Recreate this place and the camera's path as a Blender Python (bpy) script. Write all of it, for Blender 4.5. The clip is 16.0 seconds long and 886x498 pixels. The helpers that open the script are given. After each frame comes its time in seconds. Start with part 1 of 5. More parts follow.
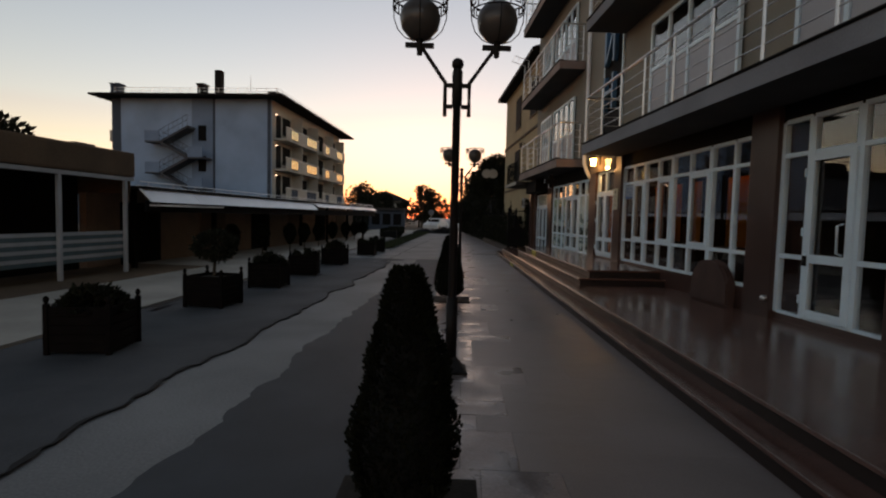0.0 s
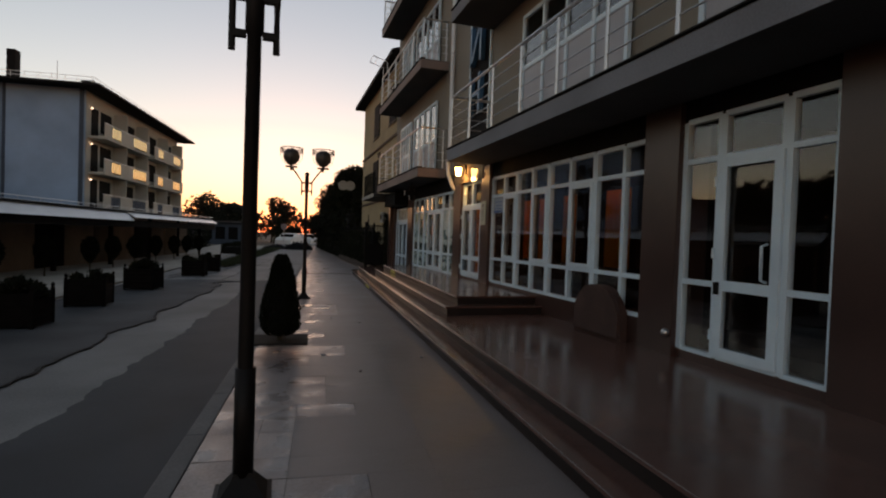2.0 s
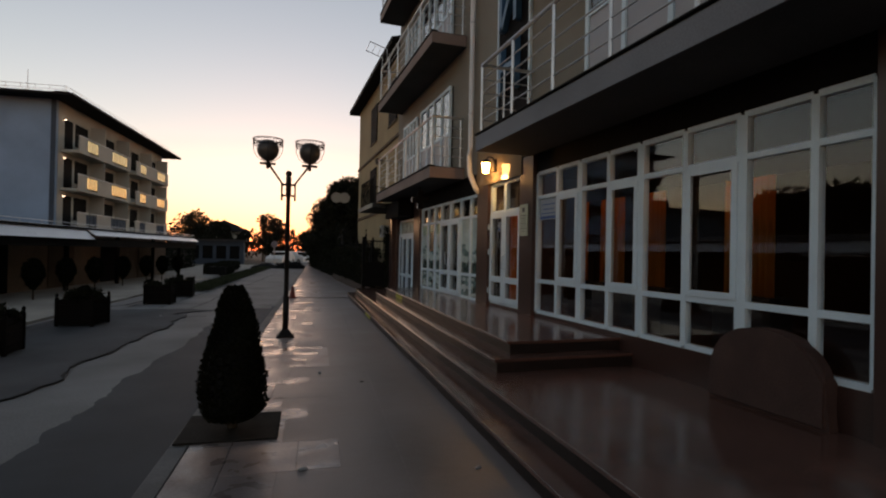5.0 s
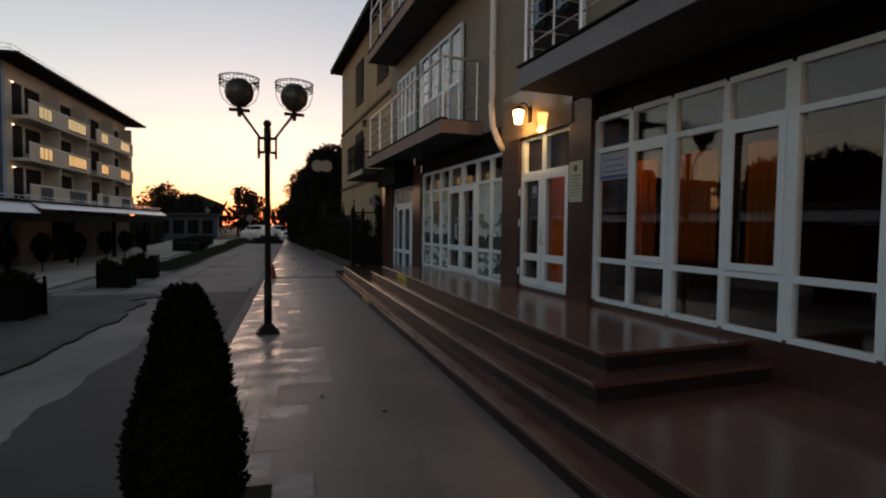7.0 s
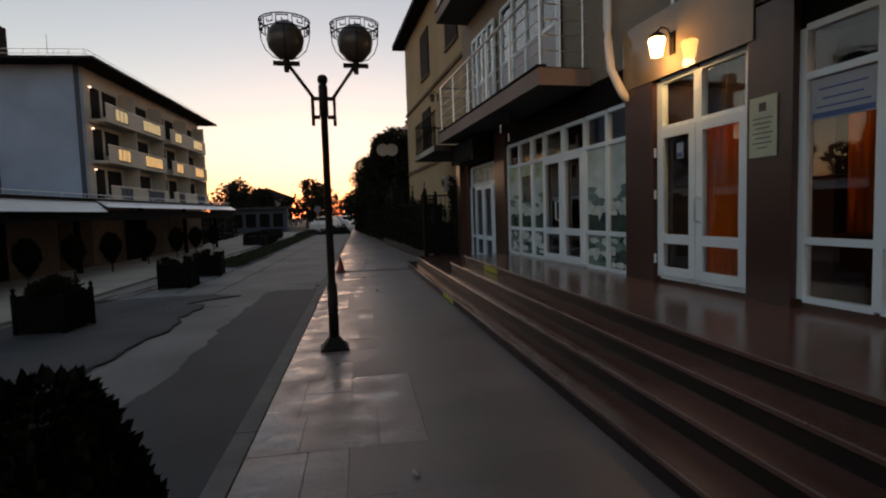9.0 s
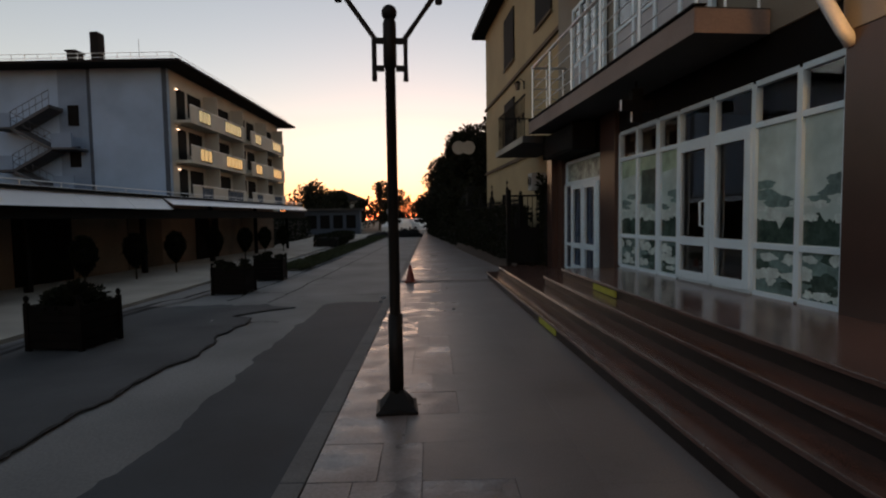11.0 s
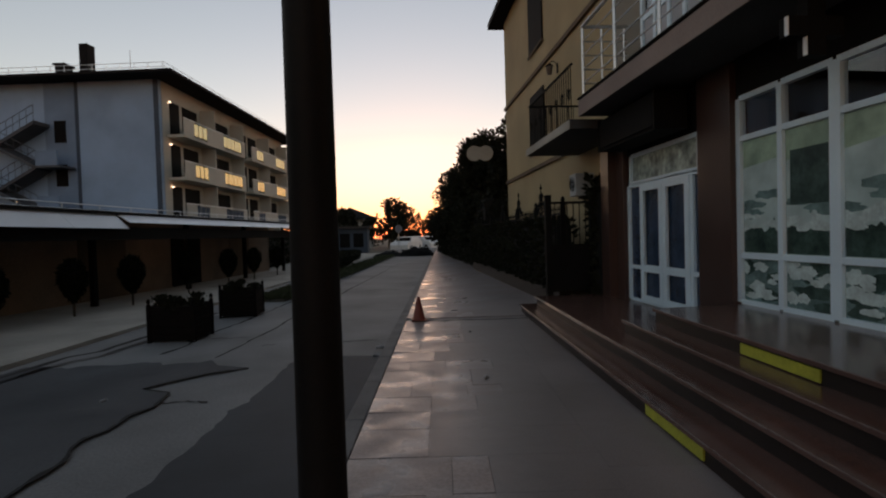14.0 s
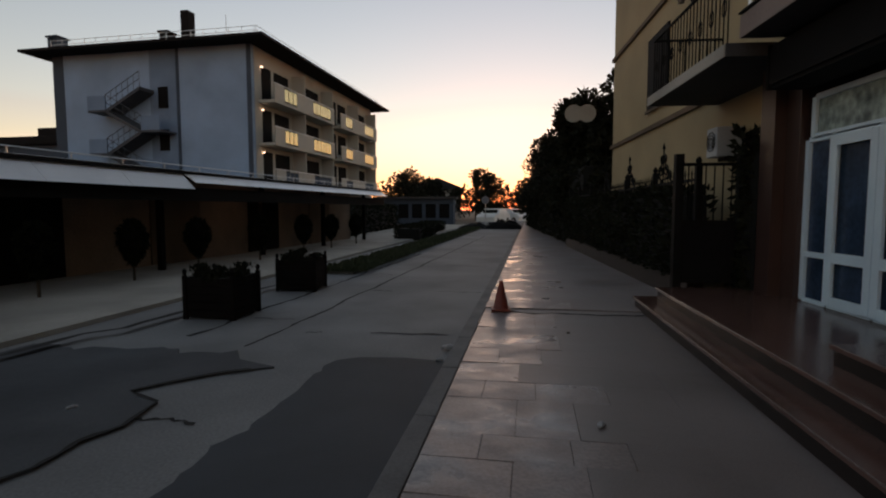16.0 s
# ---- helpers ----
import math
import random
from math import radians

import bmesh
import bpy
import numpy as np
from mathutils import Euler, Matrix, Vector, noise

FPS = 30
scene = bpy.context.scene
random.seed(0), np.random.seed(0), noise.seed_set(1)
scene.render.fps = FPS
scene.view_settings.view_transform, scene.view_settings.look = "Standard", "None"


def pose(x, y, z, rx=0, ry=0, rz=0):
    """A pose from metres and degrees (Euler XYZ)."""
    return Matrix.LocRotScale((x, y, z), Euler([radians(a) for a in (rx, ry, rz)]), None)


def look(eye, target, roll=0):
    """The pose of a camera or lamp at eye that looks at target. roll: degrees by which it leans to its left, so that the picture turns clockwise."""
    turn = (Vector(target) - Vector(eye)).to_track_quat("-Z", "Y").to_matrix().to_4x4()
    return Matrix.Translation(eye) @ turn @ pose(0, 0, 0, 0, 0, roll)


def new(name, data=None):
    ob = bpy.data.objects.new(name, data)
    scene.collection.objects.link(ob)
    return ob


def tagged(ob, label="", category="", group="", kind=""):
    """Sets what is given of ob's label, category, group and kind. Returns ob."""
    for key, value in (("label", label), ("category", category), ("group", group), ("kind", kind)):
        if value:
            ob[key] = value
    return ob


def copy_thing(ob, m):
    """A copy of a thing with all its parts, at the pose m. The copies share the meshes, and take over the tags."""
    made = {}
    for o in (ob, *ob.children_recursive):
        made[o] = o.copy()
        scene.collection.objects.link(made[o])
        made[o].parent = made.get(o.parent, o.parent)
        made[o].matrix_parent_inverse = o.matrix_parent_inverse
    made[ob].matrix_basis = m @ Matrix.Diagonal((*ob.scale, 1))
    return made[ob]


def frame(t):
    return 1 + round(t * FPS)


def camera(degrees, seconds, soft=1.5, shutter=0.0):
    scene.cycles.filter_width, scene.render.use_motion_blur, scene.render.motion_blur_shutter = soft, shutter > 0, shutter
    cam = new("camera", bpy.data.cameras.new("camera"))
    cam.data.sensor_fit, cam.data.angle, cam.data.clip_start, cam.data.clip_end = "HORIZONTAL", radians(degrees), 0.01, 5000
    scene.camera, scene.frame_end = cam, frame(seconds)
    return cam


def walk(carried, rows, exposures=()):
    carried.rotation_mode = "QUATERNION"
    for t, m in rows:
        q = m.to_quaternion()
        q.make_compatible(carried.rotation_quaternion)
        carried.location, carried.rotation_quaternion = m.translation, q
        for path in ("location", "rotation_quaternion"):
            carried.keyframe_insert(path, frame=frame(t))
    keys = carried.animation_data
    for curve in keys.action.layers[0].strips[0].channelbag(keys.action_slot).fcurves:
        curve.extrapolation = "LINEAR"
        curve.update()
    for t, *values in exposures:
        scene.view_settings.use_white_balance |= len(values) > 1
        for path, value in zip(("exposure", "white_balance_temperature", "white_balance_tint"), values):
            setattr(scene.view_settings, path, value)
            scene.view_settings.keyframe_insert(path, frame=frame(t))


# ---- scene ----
cam = camera(80.7, 16.0, soft=2.1)
METRES, EYE, TILT, LEAN, TURN = 15.0, 1.48, -0.5, 0.0, -2.3
ROWS = [
    (0.0, 0.0, 0.0, 0.0, 0.07, -2.96, -1.34),
    (0.5, 0.0057, 0.035, 0.0001, -5.42, -2.88, -1.17),
    (1.0, 0.0103, 0.0676, 0.0014, -8.87, -2.3, -1.42),
    (1.5, 0.0193, 0.0986, 0.0007, -13.62, -1.69, -1.37),
    (2.0, 0.0249, 0.1313, 0.0004, -15.17, -0.79, -1.87),
    (2.5, 0.0332, 0.1624, 0.0005, -15.16, -0.49, -1.77),
    (3.0, 0.039, 0.193, 0.003, -14.52, 1.71, -2.04),
    (3.5, 0.0401, 0.2231, 0.0034, -15.09, 2.82, -1.94),
    (6.0, 0.0386, 0.3827, -0.0003, -16.29, -1.27, -0.58),
    (6.5, 0.0377, 0.4154, -0.0006, -16.69, -2.07, -0.48),
    (7.0, 0.0337, 0.447, 0.0015, -18.15, -2.01, -0.51),
    (7.5, 0.036, 0.4783, -0.0009, -21.65, -3.52, -0.68),
    (8.0, 0.0347, 0.5074, -0.0014, -20.96, -3.96, -0.93),
    (8.5, 0.0352, 0.5361, -0.001, -16.84, -3.51, 0.43),
    (9.0, 0.0377, 0.5656, -0.0012, -11.14, -3.55, 1.89),
    (9.5, 0.0378, 0.5958, -0.0009, -9.47, -3.54, 1.83),
    (10.0, 0.0414, 0.6262, -0.0019, -7.28, -3.22, 1.51),
    (12.5, 0.0351, 0.783, -0.0021, -0.41, -2.61, 0.91),
    (13.0, 0.0341, 0.815, -0.0023, -0.04, -1.86, 1.23),
    (13.5, 0.0386, 0.8478, -0.0007, -3.61, -1.57, 1.49),
    (14.0, 0.0415, 0.8775, -0.0024, -2.2, -0.98, 1.72),
    (14.5, 0.0424, 0.906, -0.0033, -2.15, -2.78, 1.64),
    (15.0, 0.0454, 0.9368, -0.0034, 1.4, -3.66, 1.15),
    (15.5, 0.0425, 0.9644, -0.0044, 7.85, -3.82, 0.48),
    (16.0, 0.0424, 0.9932, -0.0059, 7.4, -3.85, -0.01),
]
walk(cam, [(t, pose(0, 0, EYE, TILT, LEAN, TURN) @ pose(METRES * x, METRES * y, METRES * z, 90 + pitch, roll, yaw)) for t, x, y, z, yaw, pitch, roll in ROWS],
     [(0.0, 1.68, 8900, 44), (16.0, 1.68, 8900, 44)])

# ---- light: dusk, the sun has just gone down beyond the end of the street ----
world = bpy.data.worlds.new("dusk")
scene.world = world
world.use_nodes = True
wn = world.node_tree.nodes
wl = world.node_tree.links
sky = wn.new("ShaderNodeTexSky")
sky.sky_type = "NISHITA"
sky.sun_disc = False
sky.sun_elevation = radians(1.7)
sky.sun_rotation = radians(2.0)
sky.air_density, sky.dust_density, sky.ozone_density = 1.0, 0.1, 2.1
haze = wn.new("ShaderNodeHueSaturation")
haze.inputs["Saturation"].default_value = 0.9
haze.inputs["Hue"].default_value = 0.472
wl.new(sky.outputs[0], haze.inputs["Color"])
wl.new(haze.outputs[0], wn["Background"].inputs[0])
wn["Background"].inputs[1].default_value = 0.15
sun = new("sun", bpy.data.lights.new("sun", "SUN"))
sun.data.energy, sun.data.angle, sun.data.color = 0.03, radians(20), (1.0, 0.75, 0.5)
sun.matrix_world = look((1, 30, 2), (0, 0, 0))


def panel_light(name, eye, target, power, colour, w, h):
    lamp = new(name, bpy.data.lights.new(name, "AREA"))
    lamp.data.shape, lamp.data.size, lamp.data.size_y = "RECTANGLE", w, h
    lamp.data.energy, lamp.data.color = power, colour
    lamp.matrix_world = ground_plan @ look(eye, target)
    return lamp


def glow(name, where, power, colour, size=0.05):
    lamp = new(name, bpy.data.lights.new(name, "POINT"))
    lamp.data.energy, lamp.data.color, lamp.data.shadow_soft_size = power, colour, size
    lamp.location = ground_plan @ Vector(where)
    return lamp


# ---- materials ----
def mat(name, base, rough=0.6, var=0.2, scale=3.0, fine=60.0, bump=0.15, metal=0.0, piece=0.0, tint=None, gloss_var=0.0, swell=0.0, spec=0.5):
    """A surface with large stains and fine grain, both in real size."""
    m = bpy.data.materials.new(name)
    m.use_nodes = True
    n, l = m.node_tree.nodes, m.node_tree.links
    b = n["Principled BSDF"]
    co = n.new("ShaderNodeNewGeometry")
    big, small = n.new("ShaderNodeTexNoise"), n.new("ShaderNodeTexNoise")
    big.inputs["Scale"].default_value, big.inputs["Detail"].default_value = scale, 6
    small.inputs["Scale"].default_value, small.inputs["Detail"].default_value = fine, 3
    for x in (big, small):
        l.new(co.outputs["Position"], x.inputs["Vector"])
    ramp = n.new("ShaderNodeValToRGB")
    ramp.color_ramp.elements[0].position, ramp.color_ramp.elements[1].position = 0.3, 0.7
    dark = [c * (1 - var) for c in base]
    light = [min(1, c * (1 + var)) for c in (tint or base)]
    ramp.color_ramp.elements[0].color = (*dark, 1)
    ramp.color_ramp.elements[1].color = (*light, 1)
    l.new(big.outputs[0], ramp.inputs[0])
    mul = n.new("ShaderNodeMixRGB")
    mul.blend_type = "MULTIPLY"
    mul.inputs[0].default_value = min(1, var * 2)
    l.new(ramp.outputs[0], mul.inputs[1])
    grey = n.new("ShaderNodeValToRGB")
    grey.color_ramp.elements[0].color = (0.6, 0.6, 0.6, 1)
    grey.color_ramp.elements[0].position, grey.color_ramp.elements[1].position = 0.35, 0.65
    l.new(small.outputs[0], grey.inputs[0])
    l.new(grey.outputs[0], mul.inputs[2])
    last = mul.outputs[0]
    if piece:
        info = n.new("ShaderNodeObjectInfo")
        vary = n.new("ShaderNodeMapRange")
        vary.inputs["To Min"].default_value, vary.inputs["To Max"].default_value = 1 - piece, 1 + piece
        l.new(info.outputs["Random"], vary.inputs["Value"])
        tone = n.new("ShaderNodeVectorMath")
        tone.operation = "SCALE"
        l.new(last, tone.inputs[0])
        l.new(vary.outputs[0], tone.inputs["Scale"])
        last = tone.outputs[0]
    l.new(last, b.inputs["Base Color"])
    b.inputs["Roughness"].default_value, b.inputs["Metallic"].default_value = rough, metal
    b.inputs["Specular IOR Level"].default_value = spec
    if gloss_var:
        rr = n.new("ShaderNodeMapRange")
        rr.inputs["From Min"].default_value, rr.inputs["From Max"].default_value = 0.3, 0.7
        rr.inputs["To Min"].default_value, rr.inputs["To Max"].default_value = rough - gloss_var, rough + gloss_var
        l.new(big.outputs[0], rr.inputs["Value"])
        l.new(rr.outputs[0], b.inputs["Roughness"])
    if bump:
        bp = n.new("ShaderNodeBump")
        bp.inputs["Strength"].default_value, bp.inputs["Distance"].default_value = bump, 0.01
        l.new(small.outputs[0], bp.inputs["Height"])
        l.new(bp.outputs[0], b.inputs["Normal"])
        if swell:
            mid = n.new("ShaderNodeTexNoise")
            mid.inputs["Scale"].default_value, mid.inputs["Detail"].default_value = 5.0, 2
            l.new(co.outputs["Position"], mid.inputs["Vector"])
            b2 = n.new("ShaderNodeBump")
            b2.inputs["Strength"].default_value, b2.inputs["Distance"].default_value = swell, 0.02
            l.new(mid.outputs[0], b2.inputs["Height"])
            l.new(b2.outputs[0], bp.inputs["Normal"])
    return m


def glass_mat(name, tint=(0.9, 0.92, 0.93), rough=0.0):
    m = bpy.data.materials.new(name)
    m.use_nodes = True
    b = m.node_tree.nodes["Principled BSDF"]
    b.inputs["Base Color"].default_value = (*tint, 1)
    b.inputs["Transmission Weight"].default_value = 1.0
    b.inputs["Roughness"].default_value, b.inputs["IOR"].default_value = rough, 1.5
    return m


def glow_mat(name, colour, strength):
    m = bpy.data.materials.new(name)
    m.use_nodes = True
    b = m.node_tree.nodes["Principled BSDF"]
    b.inputs["Base Color"].default_value = (*colour, 1)
    b.inputs["Emission Color"].default_value = (*colour, 1)
    b.inputs["Emission Strength"].default_value = strength
    return m


PAVING = mat("paving_stone", (0.25, 0.19, 0.175), 0.36, 0.34, 2.6, 45, 0.12, piece=0.16, gloss_var=0.24, swell=0.45)
PAVE_FLAT = mat("smooth_pavement", (0.215, 0.172, 0.161), 0.46, 0.22, 0.9, 90, 0.16, piece=0.03, gloss_var=0.12, swell=0.25)
JOINT = mat("joint_dirt", (0.12, 0.10, 0.09), 0.9, 0.3, 3, 60)
KERB = mat("kerb_concrete", (0.17, 0.165, 0.16), 0.8, 0.25, 2, 60, 0.2)
ROAD = mat("worn_concrete", (0.215, 0.215, 0.212), 0.75, 0.28, 0.6, 50, 0.2, swell=0.3)
ASPHALT = mat("asphalt", (0.037, 0.046, 0.054), 0.75, 0.24, 1.2, 120, 0.4, swell=0.2)
OLD_ASPHALT = mat("old_asphalt", (0.068, 0.074, 0.08), 0.85, 0.35, 0.8, 90, 0.4, swell=0.4)
CRACK = mat("crack_dirt_and_shadow", (0.015, 0.014, 0.013), 0.95, 0.2, 9, 60)
PALE = mat("pale_concrete", (0.40, 0.37, 0.32), 0.8, 0.2, 0.8, 60, 0.2)
EARTH = mat("earth", (0.10, 0.09, 0.07), 0.95, 0.3, 0.5, 20, 0.3)
GRASS = mat("grass_blade", (0.045, 0.06, 0.025), 0.8, 0.3, 4, 40, 0.0)
GRANITE = mat("brown_granite", (0.14, 0.066, 0.052), 0.17, 0.25, 1.2, 160, 0.03, gloss_var=0.07)
# On the steps this near-black paints the shade of the upright faces.
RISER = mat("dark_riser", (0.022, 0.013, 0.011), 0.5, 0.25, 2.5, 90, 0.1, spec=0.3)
EDGE_HIGHLIGHT = mat("edge_highlight", (0.26, 0.2, 0.175), 0.3, 0.25, 3, 60, 0.05)
BLOCK = mat("brown_block", (0.082, 0.043, 0.036), 0.7, 0.2, 3, 60, 0.2, spec=0.3)
CLAD = mat("brown_cladding", (0.07, 0.034, 0.028), 0.28, 0.2, 1.5, 90, 0.05)
BEIGE = mat("beige_render", (0.265, 0.238, 0.195), 0.85, 0.14, 0.8, 70, 0.2)
YELLOW_WALL = mat("yellow_render", (0.43, 0.32, 0.18), 0.85, 0.12, 0.7, 70, 0.2)
# Very dark: the shade under the balconies is put into this grey.
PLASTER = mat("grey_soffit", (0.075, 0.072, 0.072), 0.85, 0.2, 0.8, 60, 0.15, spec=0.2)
DULL = mat("dull_white_paint", (0.42, 0.46, 0.48), 0.7, 0.15, 1.5, 40, 0.05)
TEAL = mat("teal_slat", (0.08, 0.15, 0.165), 0.7, 0.15, 1.5, 40, 0.05)
SLAB_EDGE = mat("grey_slab_edge", (0.225, 0.238, 0.26), 0.85, 0.2, 0.8, 60, 0.15)
STALL_BACK = mat("tan_stall_wall", (0.27, 0.175, 0.12), 0.85, 0.3, 0.7, 40, 0.15)
STAIR_GREY = mat("stair_concrete", (0.075, 0.08, 0.092), 0.85, 0.2, 0.8, 40, 0.1)
PINK_SLAB = mat("pink_slab_edge", (0.29, 0.21, 0.185), 0.8, 0.15, 1.2, 60, 0.15)
BLUE_WALL = mat("pale_blue_render", (0.27, 0.41, 0.57), 0.85, 0.14, 0.4, 40, 0.15)
SHAFT = mat("blue_grey_render", (0.17, 0.26, 0.37), 0.85, 0.16, 0.6, 40, 0.1)
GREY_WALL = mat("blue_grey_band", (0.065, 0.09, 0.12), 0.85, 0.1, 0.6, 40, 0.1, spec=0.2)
CREAM = mat("cream_render", (0.50, 0.47, 0.41), 0.85, 0.12, 0.5, 40, 0.1)
ROOF = mat("dark_roof", (0.014, 0.012, 0.012), 0.85, 0.2, 1.5, 30, 0.2, spec=0.15)
UPVC = mat("white_plastic", (0.68, 0.87, 0.96), 0.35, 0.06, 2, 80, 0.02)
PANEL_WHITE = mat("dull_white_panel", (0.44, 0.45, 0.48), 0.5, 0.08, 1.5, 60, 0.03)
GLOSS_TILE = mat("polished_beige_tile", (0.24, 0.19, 0.13), 0.06, 0.12, 2, 80, 0.0)
PIT = mat("damp_soil", (0.028, 0.024, 0.02), 0.9, 0.3, 6, 50, 0.4, spec=0.2)
FASCIA = mat("white_sheet", (0.88, 0.90, 0.92), 0.26, 0.06, 1.5, 40, 0.02, spec=0.7)
WHITE = mat("white_paint", (0.82, 0.82, 0.80), 0.55, 0.08, 1.5, 40, 0.05)
STEEL = mat("steel_rail", (0.62, 0.62, 0.62), 0.28, 0.1, 4, 80, 0.02, metal=0.9)
IRON = mat("black_iron", (0.008, 0.007, 0.006), 0.75, 0.3, 5, 90, 0.1, spec=0.15)
BRONZE = mat("bronze_lamp", (0.010, 0.007, 0.006), 0.55, 0.3, 4, 80, 0.1, spec=0.25)
GLOBE = mat("frosted_globe", (0.085, 0.07, 0.06), 0.3, 0.08, 4, 60, 0.0)
FOIL = mat("foliage", (0.018, 0.02, 0.011), 0.8, 0.35, 3, 20, 0.0, spec=0.15)
THUJA = mat("thuja_leaf", (0.011, 0.0125, 0.0065), 0.85, 0.4, 6, 30, 0.0, spec=0.1)
# Darker than the leaves: the shade inside crowns is put into this colour.
CROWN_SHADE = mat("inner_crown_shade", (0.006, 0.006, 0.004), 0.95, 0.3, 6, 30, 0.0)
BARK = mat("bark", (0.06, 0.045, 0.03), 0.9, 0.3, 8, 50, 0.4)
WOOD_DARK = mat("dark_wood", (0.009, 0.0065, 0.0055), 0.9, 0.3, 6, 60, 0.2, spec=0.12)
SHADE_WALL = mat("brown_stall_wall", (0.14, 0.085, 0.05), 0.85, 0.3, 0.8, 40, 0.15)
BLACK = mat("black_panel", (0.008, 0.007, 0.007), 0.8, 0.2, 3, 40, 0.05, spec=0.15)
YELLOW = mat("yellow_paint", (0.52, 0.50, 0.06), 0.55, 0.2, 6, 60, 0.05)
ORANGE_CONE = mat("orange_cone", (0.24, 0.04, 0.022), 0.55, 0.3, 6, 60, 0.05)
CURTAIN = mat("orange_curtain", (0.66, 0.25, 0.04), 0.8, 0.25, 2, 25, 0.1)
ROOM = mat("unlit_room_black", (0.03, 0.02, 0.017), 0.85, 0.2, 1, 30, 0.0, spec=0.2)
SIGN_PANEL = mat("pale_sign_panel", (0.16, 0.25, 0.24), 0.4, 0.55, 5.0, 14, 0.0, tint=(0.42, 0.55, 0.50))
BLUE_FILM = mat("blue_film", (0.022, 0.058, 0.105), 0.25, 0.35, 3.0, 20, 0.0)
PAPER = mat("paper_notice", (0.36, 0.43, 0.50), 0.6, 0.08, 4, 60, 0.0)
LITTER = mat("dirty_paper", (0.36, 0.36, 0.36), 0.7, 0.3, 20, 60, 0.1)
INK_BLUE = mat("blue_ink", (0.05, 0.13, 0.32), 0.6, 0.1, 5, 60, 0.0)
INK = mat("dark_ink", (0.06, 0.06, 0.07), 0.6, 0.1, 5, 60, 0.0)
GOLD_PLATE = mat("gold_plate", (0.44, 0.53, 0.41), 0.35, 0.1, 4, 60, 0.02)
BLUE_SIGN = mat("blue_letter", (0.04, 0.16, 0.28), 0.4, 0.1, 4, 40, 0.0)
# The amber base colour holds the sunset glow that the panels mirror.
PANEL_SUNSET = mat("sunset_tinted_panel", (0.62, 0.50, 0.27), 0.25, 0.05, 2, 30, 0.0, metal=0.85)
GLASS = glass_mat("window_glass")


PRINT_SKY = mat("poster_pale_mint", (0.46, 0.64, 0.62), 0.2, 0.14, 2.2, 9, 0.0, tint=(0.54, 0.70, 0.68))
PRINT_LIME = mat("poster_lime_haze", (0.36, 0.54, 0.40), 0.2, 0.25, 3.0, 9, 0.0)
PRINT_HILL = mat("poster_dark_green", (0.045, 0.10, 0.085), 0.2, 0.4, 5.0, 25, 0.0)
PRINT_MID = mat("poster_teal_green", (0.15, 0.27, 0.26), 0.2, 0.35, 4.0, 20, 0.0)
PRINT_BLOOM = mat("poster_white_bloom", (0.60, 0.75, 0.73), 0.2, 0.2, 9.0, 40, 0.0)
cn, cl = CURTAIN.node_tree.nodes, CURTAIN.node_tree.links
thin = cn.new("ShaderNodeBsdfTranslucent")
thin.inputs["Color"].default_value = (0.72, 0.25, 0.035, 1)
half = cn.new("ShaderNodeMixShader")
half.inputs[0].default_value = 0.6
cl.new(cn["Principled BSDF"].outputs[0], half.inputs[1])
cl.new(thin.outputs[0], half.inputs[2])
cl.new(half.outputs[0], cn["Material Output"].inputs[0])
LANTERN = glow_mat("lantern_light", (1.0, 0.62, 0.2), 6.0)
SMALL_LIGHT = glow_mat("small_lamp_light", (1.0, 0.88, 0.65), 0.9)


# ---- building blocks ----
STREET, FACADE = Matrix(), pose(0.13, 0.055, 0.008)
ground_plan = STREET      # the frame in which the next things are placed


def thing(name, label, category, m=None, group="", kind=""):
    ob = tagged(new(name), label, category, group, kind)
    ob.empty_display_size = 0.1
    ob.matrix_basis = ground_plan @ (m or Matrix())
    return ob


def part(name, bm, material, parent=None, label="", m=None, smooth=False):
    """Links a bmesh as one mesh object under a thing or a part."""
    me = bpy.data.meshes.new(name)
    bm.normal_update()
    bm.to_mesh(me)
    bm.free()
    if smooth:
        for p in me.polygons:
            p.use_smooth = True
    me.materials.append(material)
    ob = new(name, me)
    if parent is not None:
        ob.parent = parent
        ob.matrix_basis = m or Matrix()
    else:
        ob.matrix_basis = ground_plan @ (m or Matrix())
    if label:
        ob["label"] = label
    return ob


def structure(name, bm, material, label, category, m=None):
    return tagged(part(name, bm, material, None, "", m), label, category, "", "structure")


def box(bm, x0, x1, y0, y1, z0, z1, bevel=0.0):
    """A box from its limits; bevel rounds its edges."""
    r = bmesh.ops.create_cube(bm, size=1.0)
    for v in r["verts"]:
        v.co = Vector(((x0 + x1) / 2 + v.co.x * (x1 - x0), (y0 + y1) / 2 + v.co.y * (y1 - y0), (z0 + z1) / 2 + v.co.z * (z1 - z0)))
    if bevel:
        edges = list({e for v in r["verts"] for e in v.link_edges})
        bmesh.ops.bevel(bm, geom=edges, offset=bevel, segments=2, affect="EDGES", profile=0.7)
    return bm


def B(*limits, bevel=0.0):
    return box(bmesh.new(), *limits, bevel=bevel)


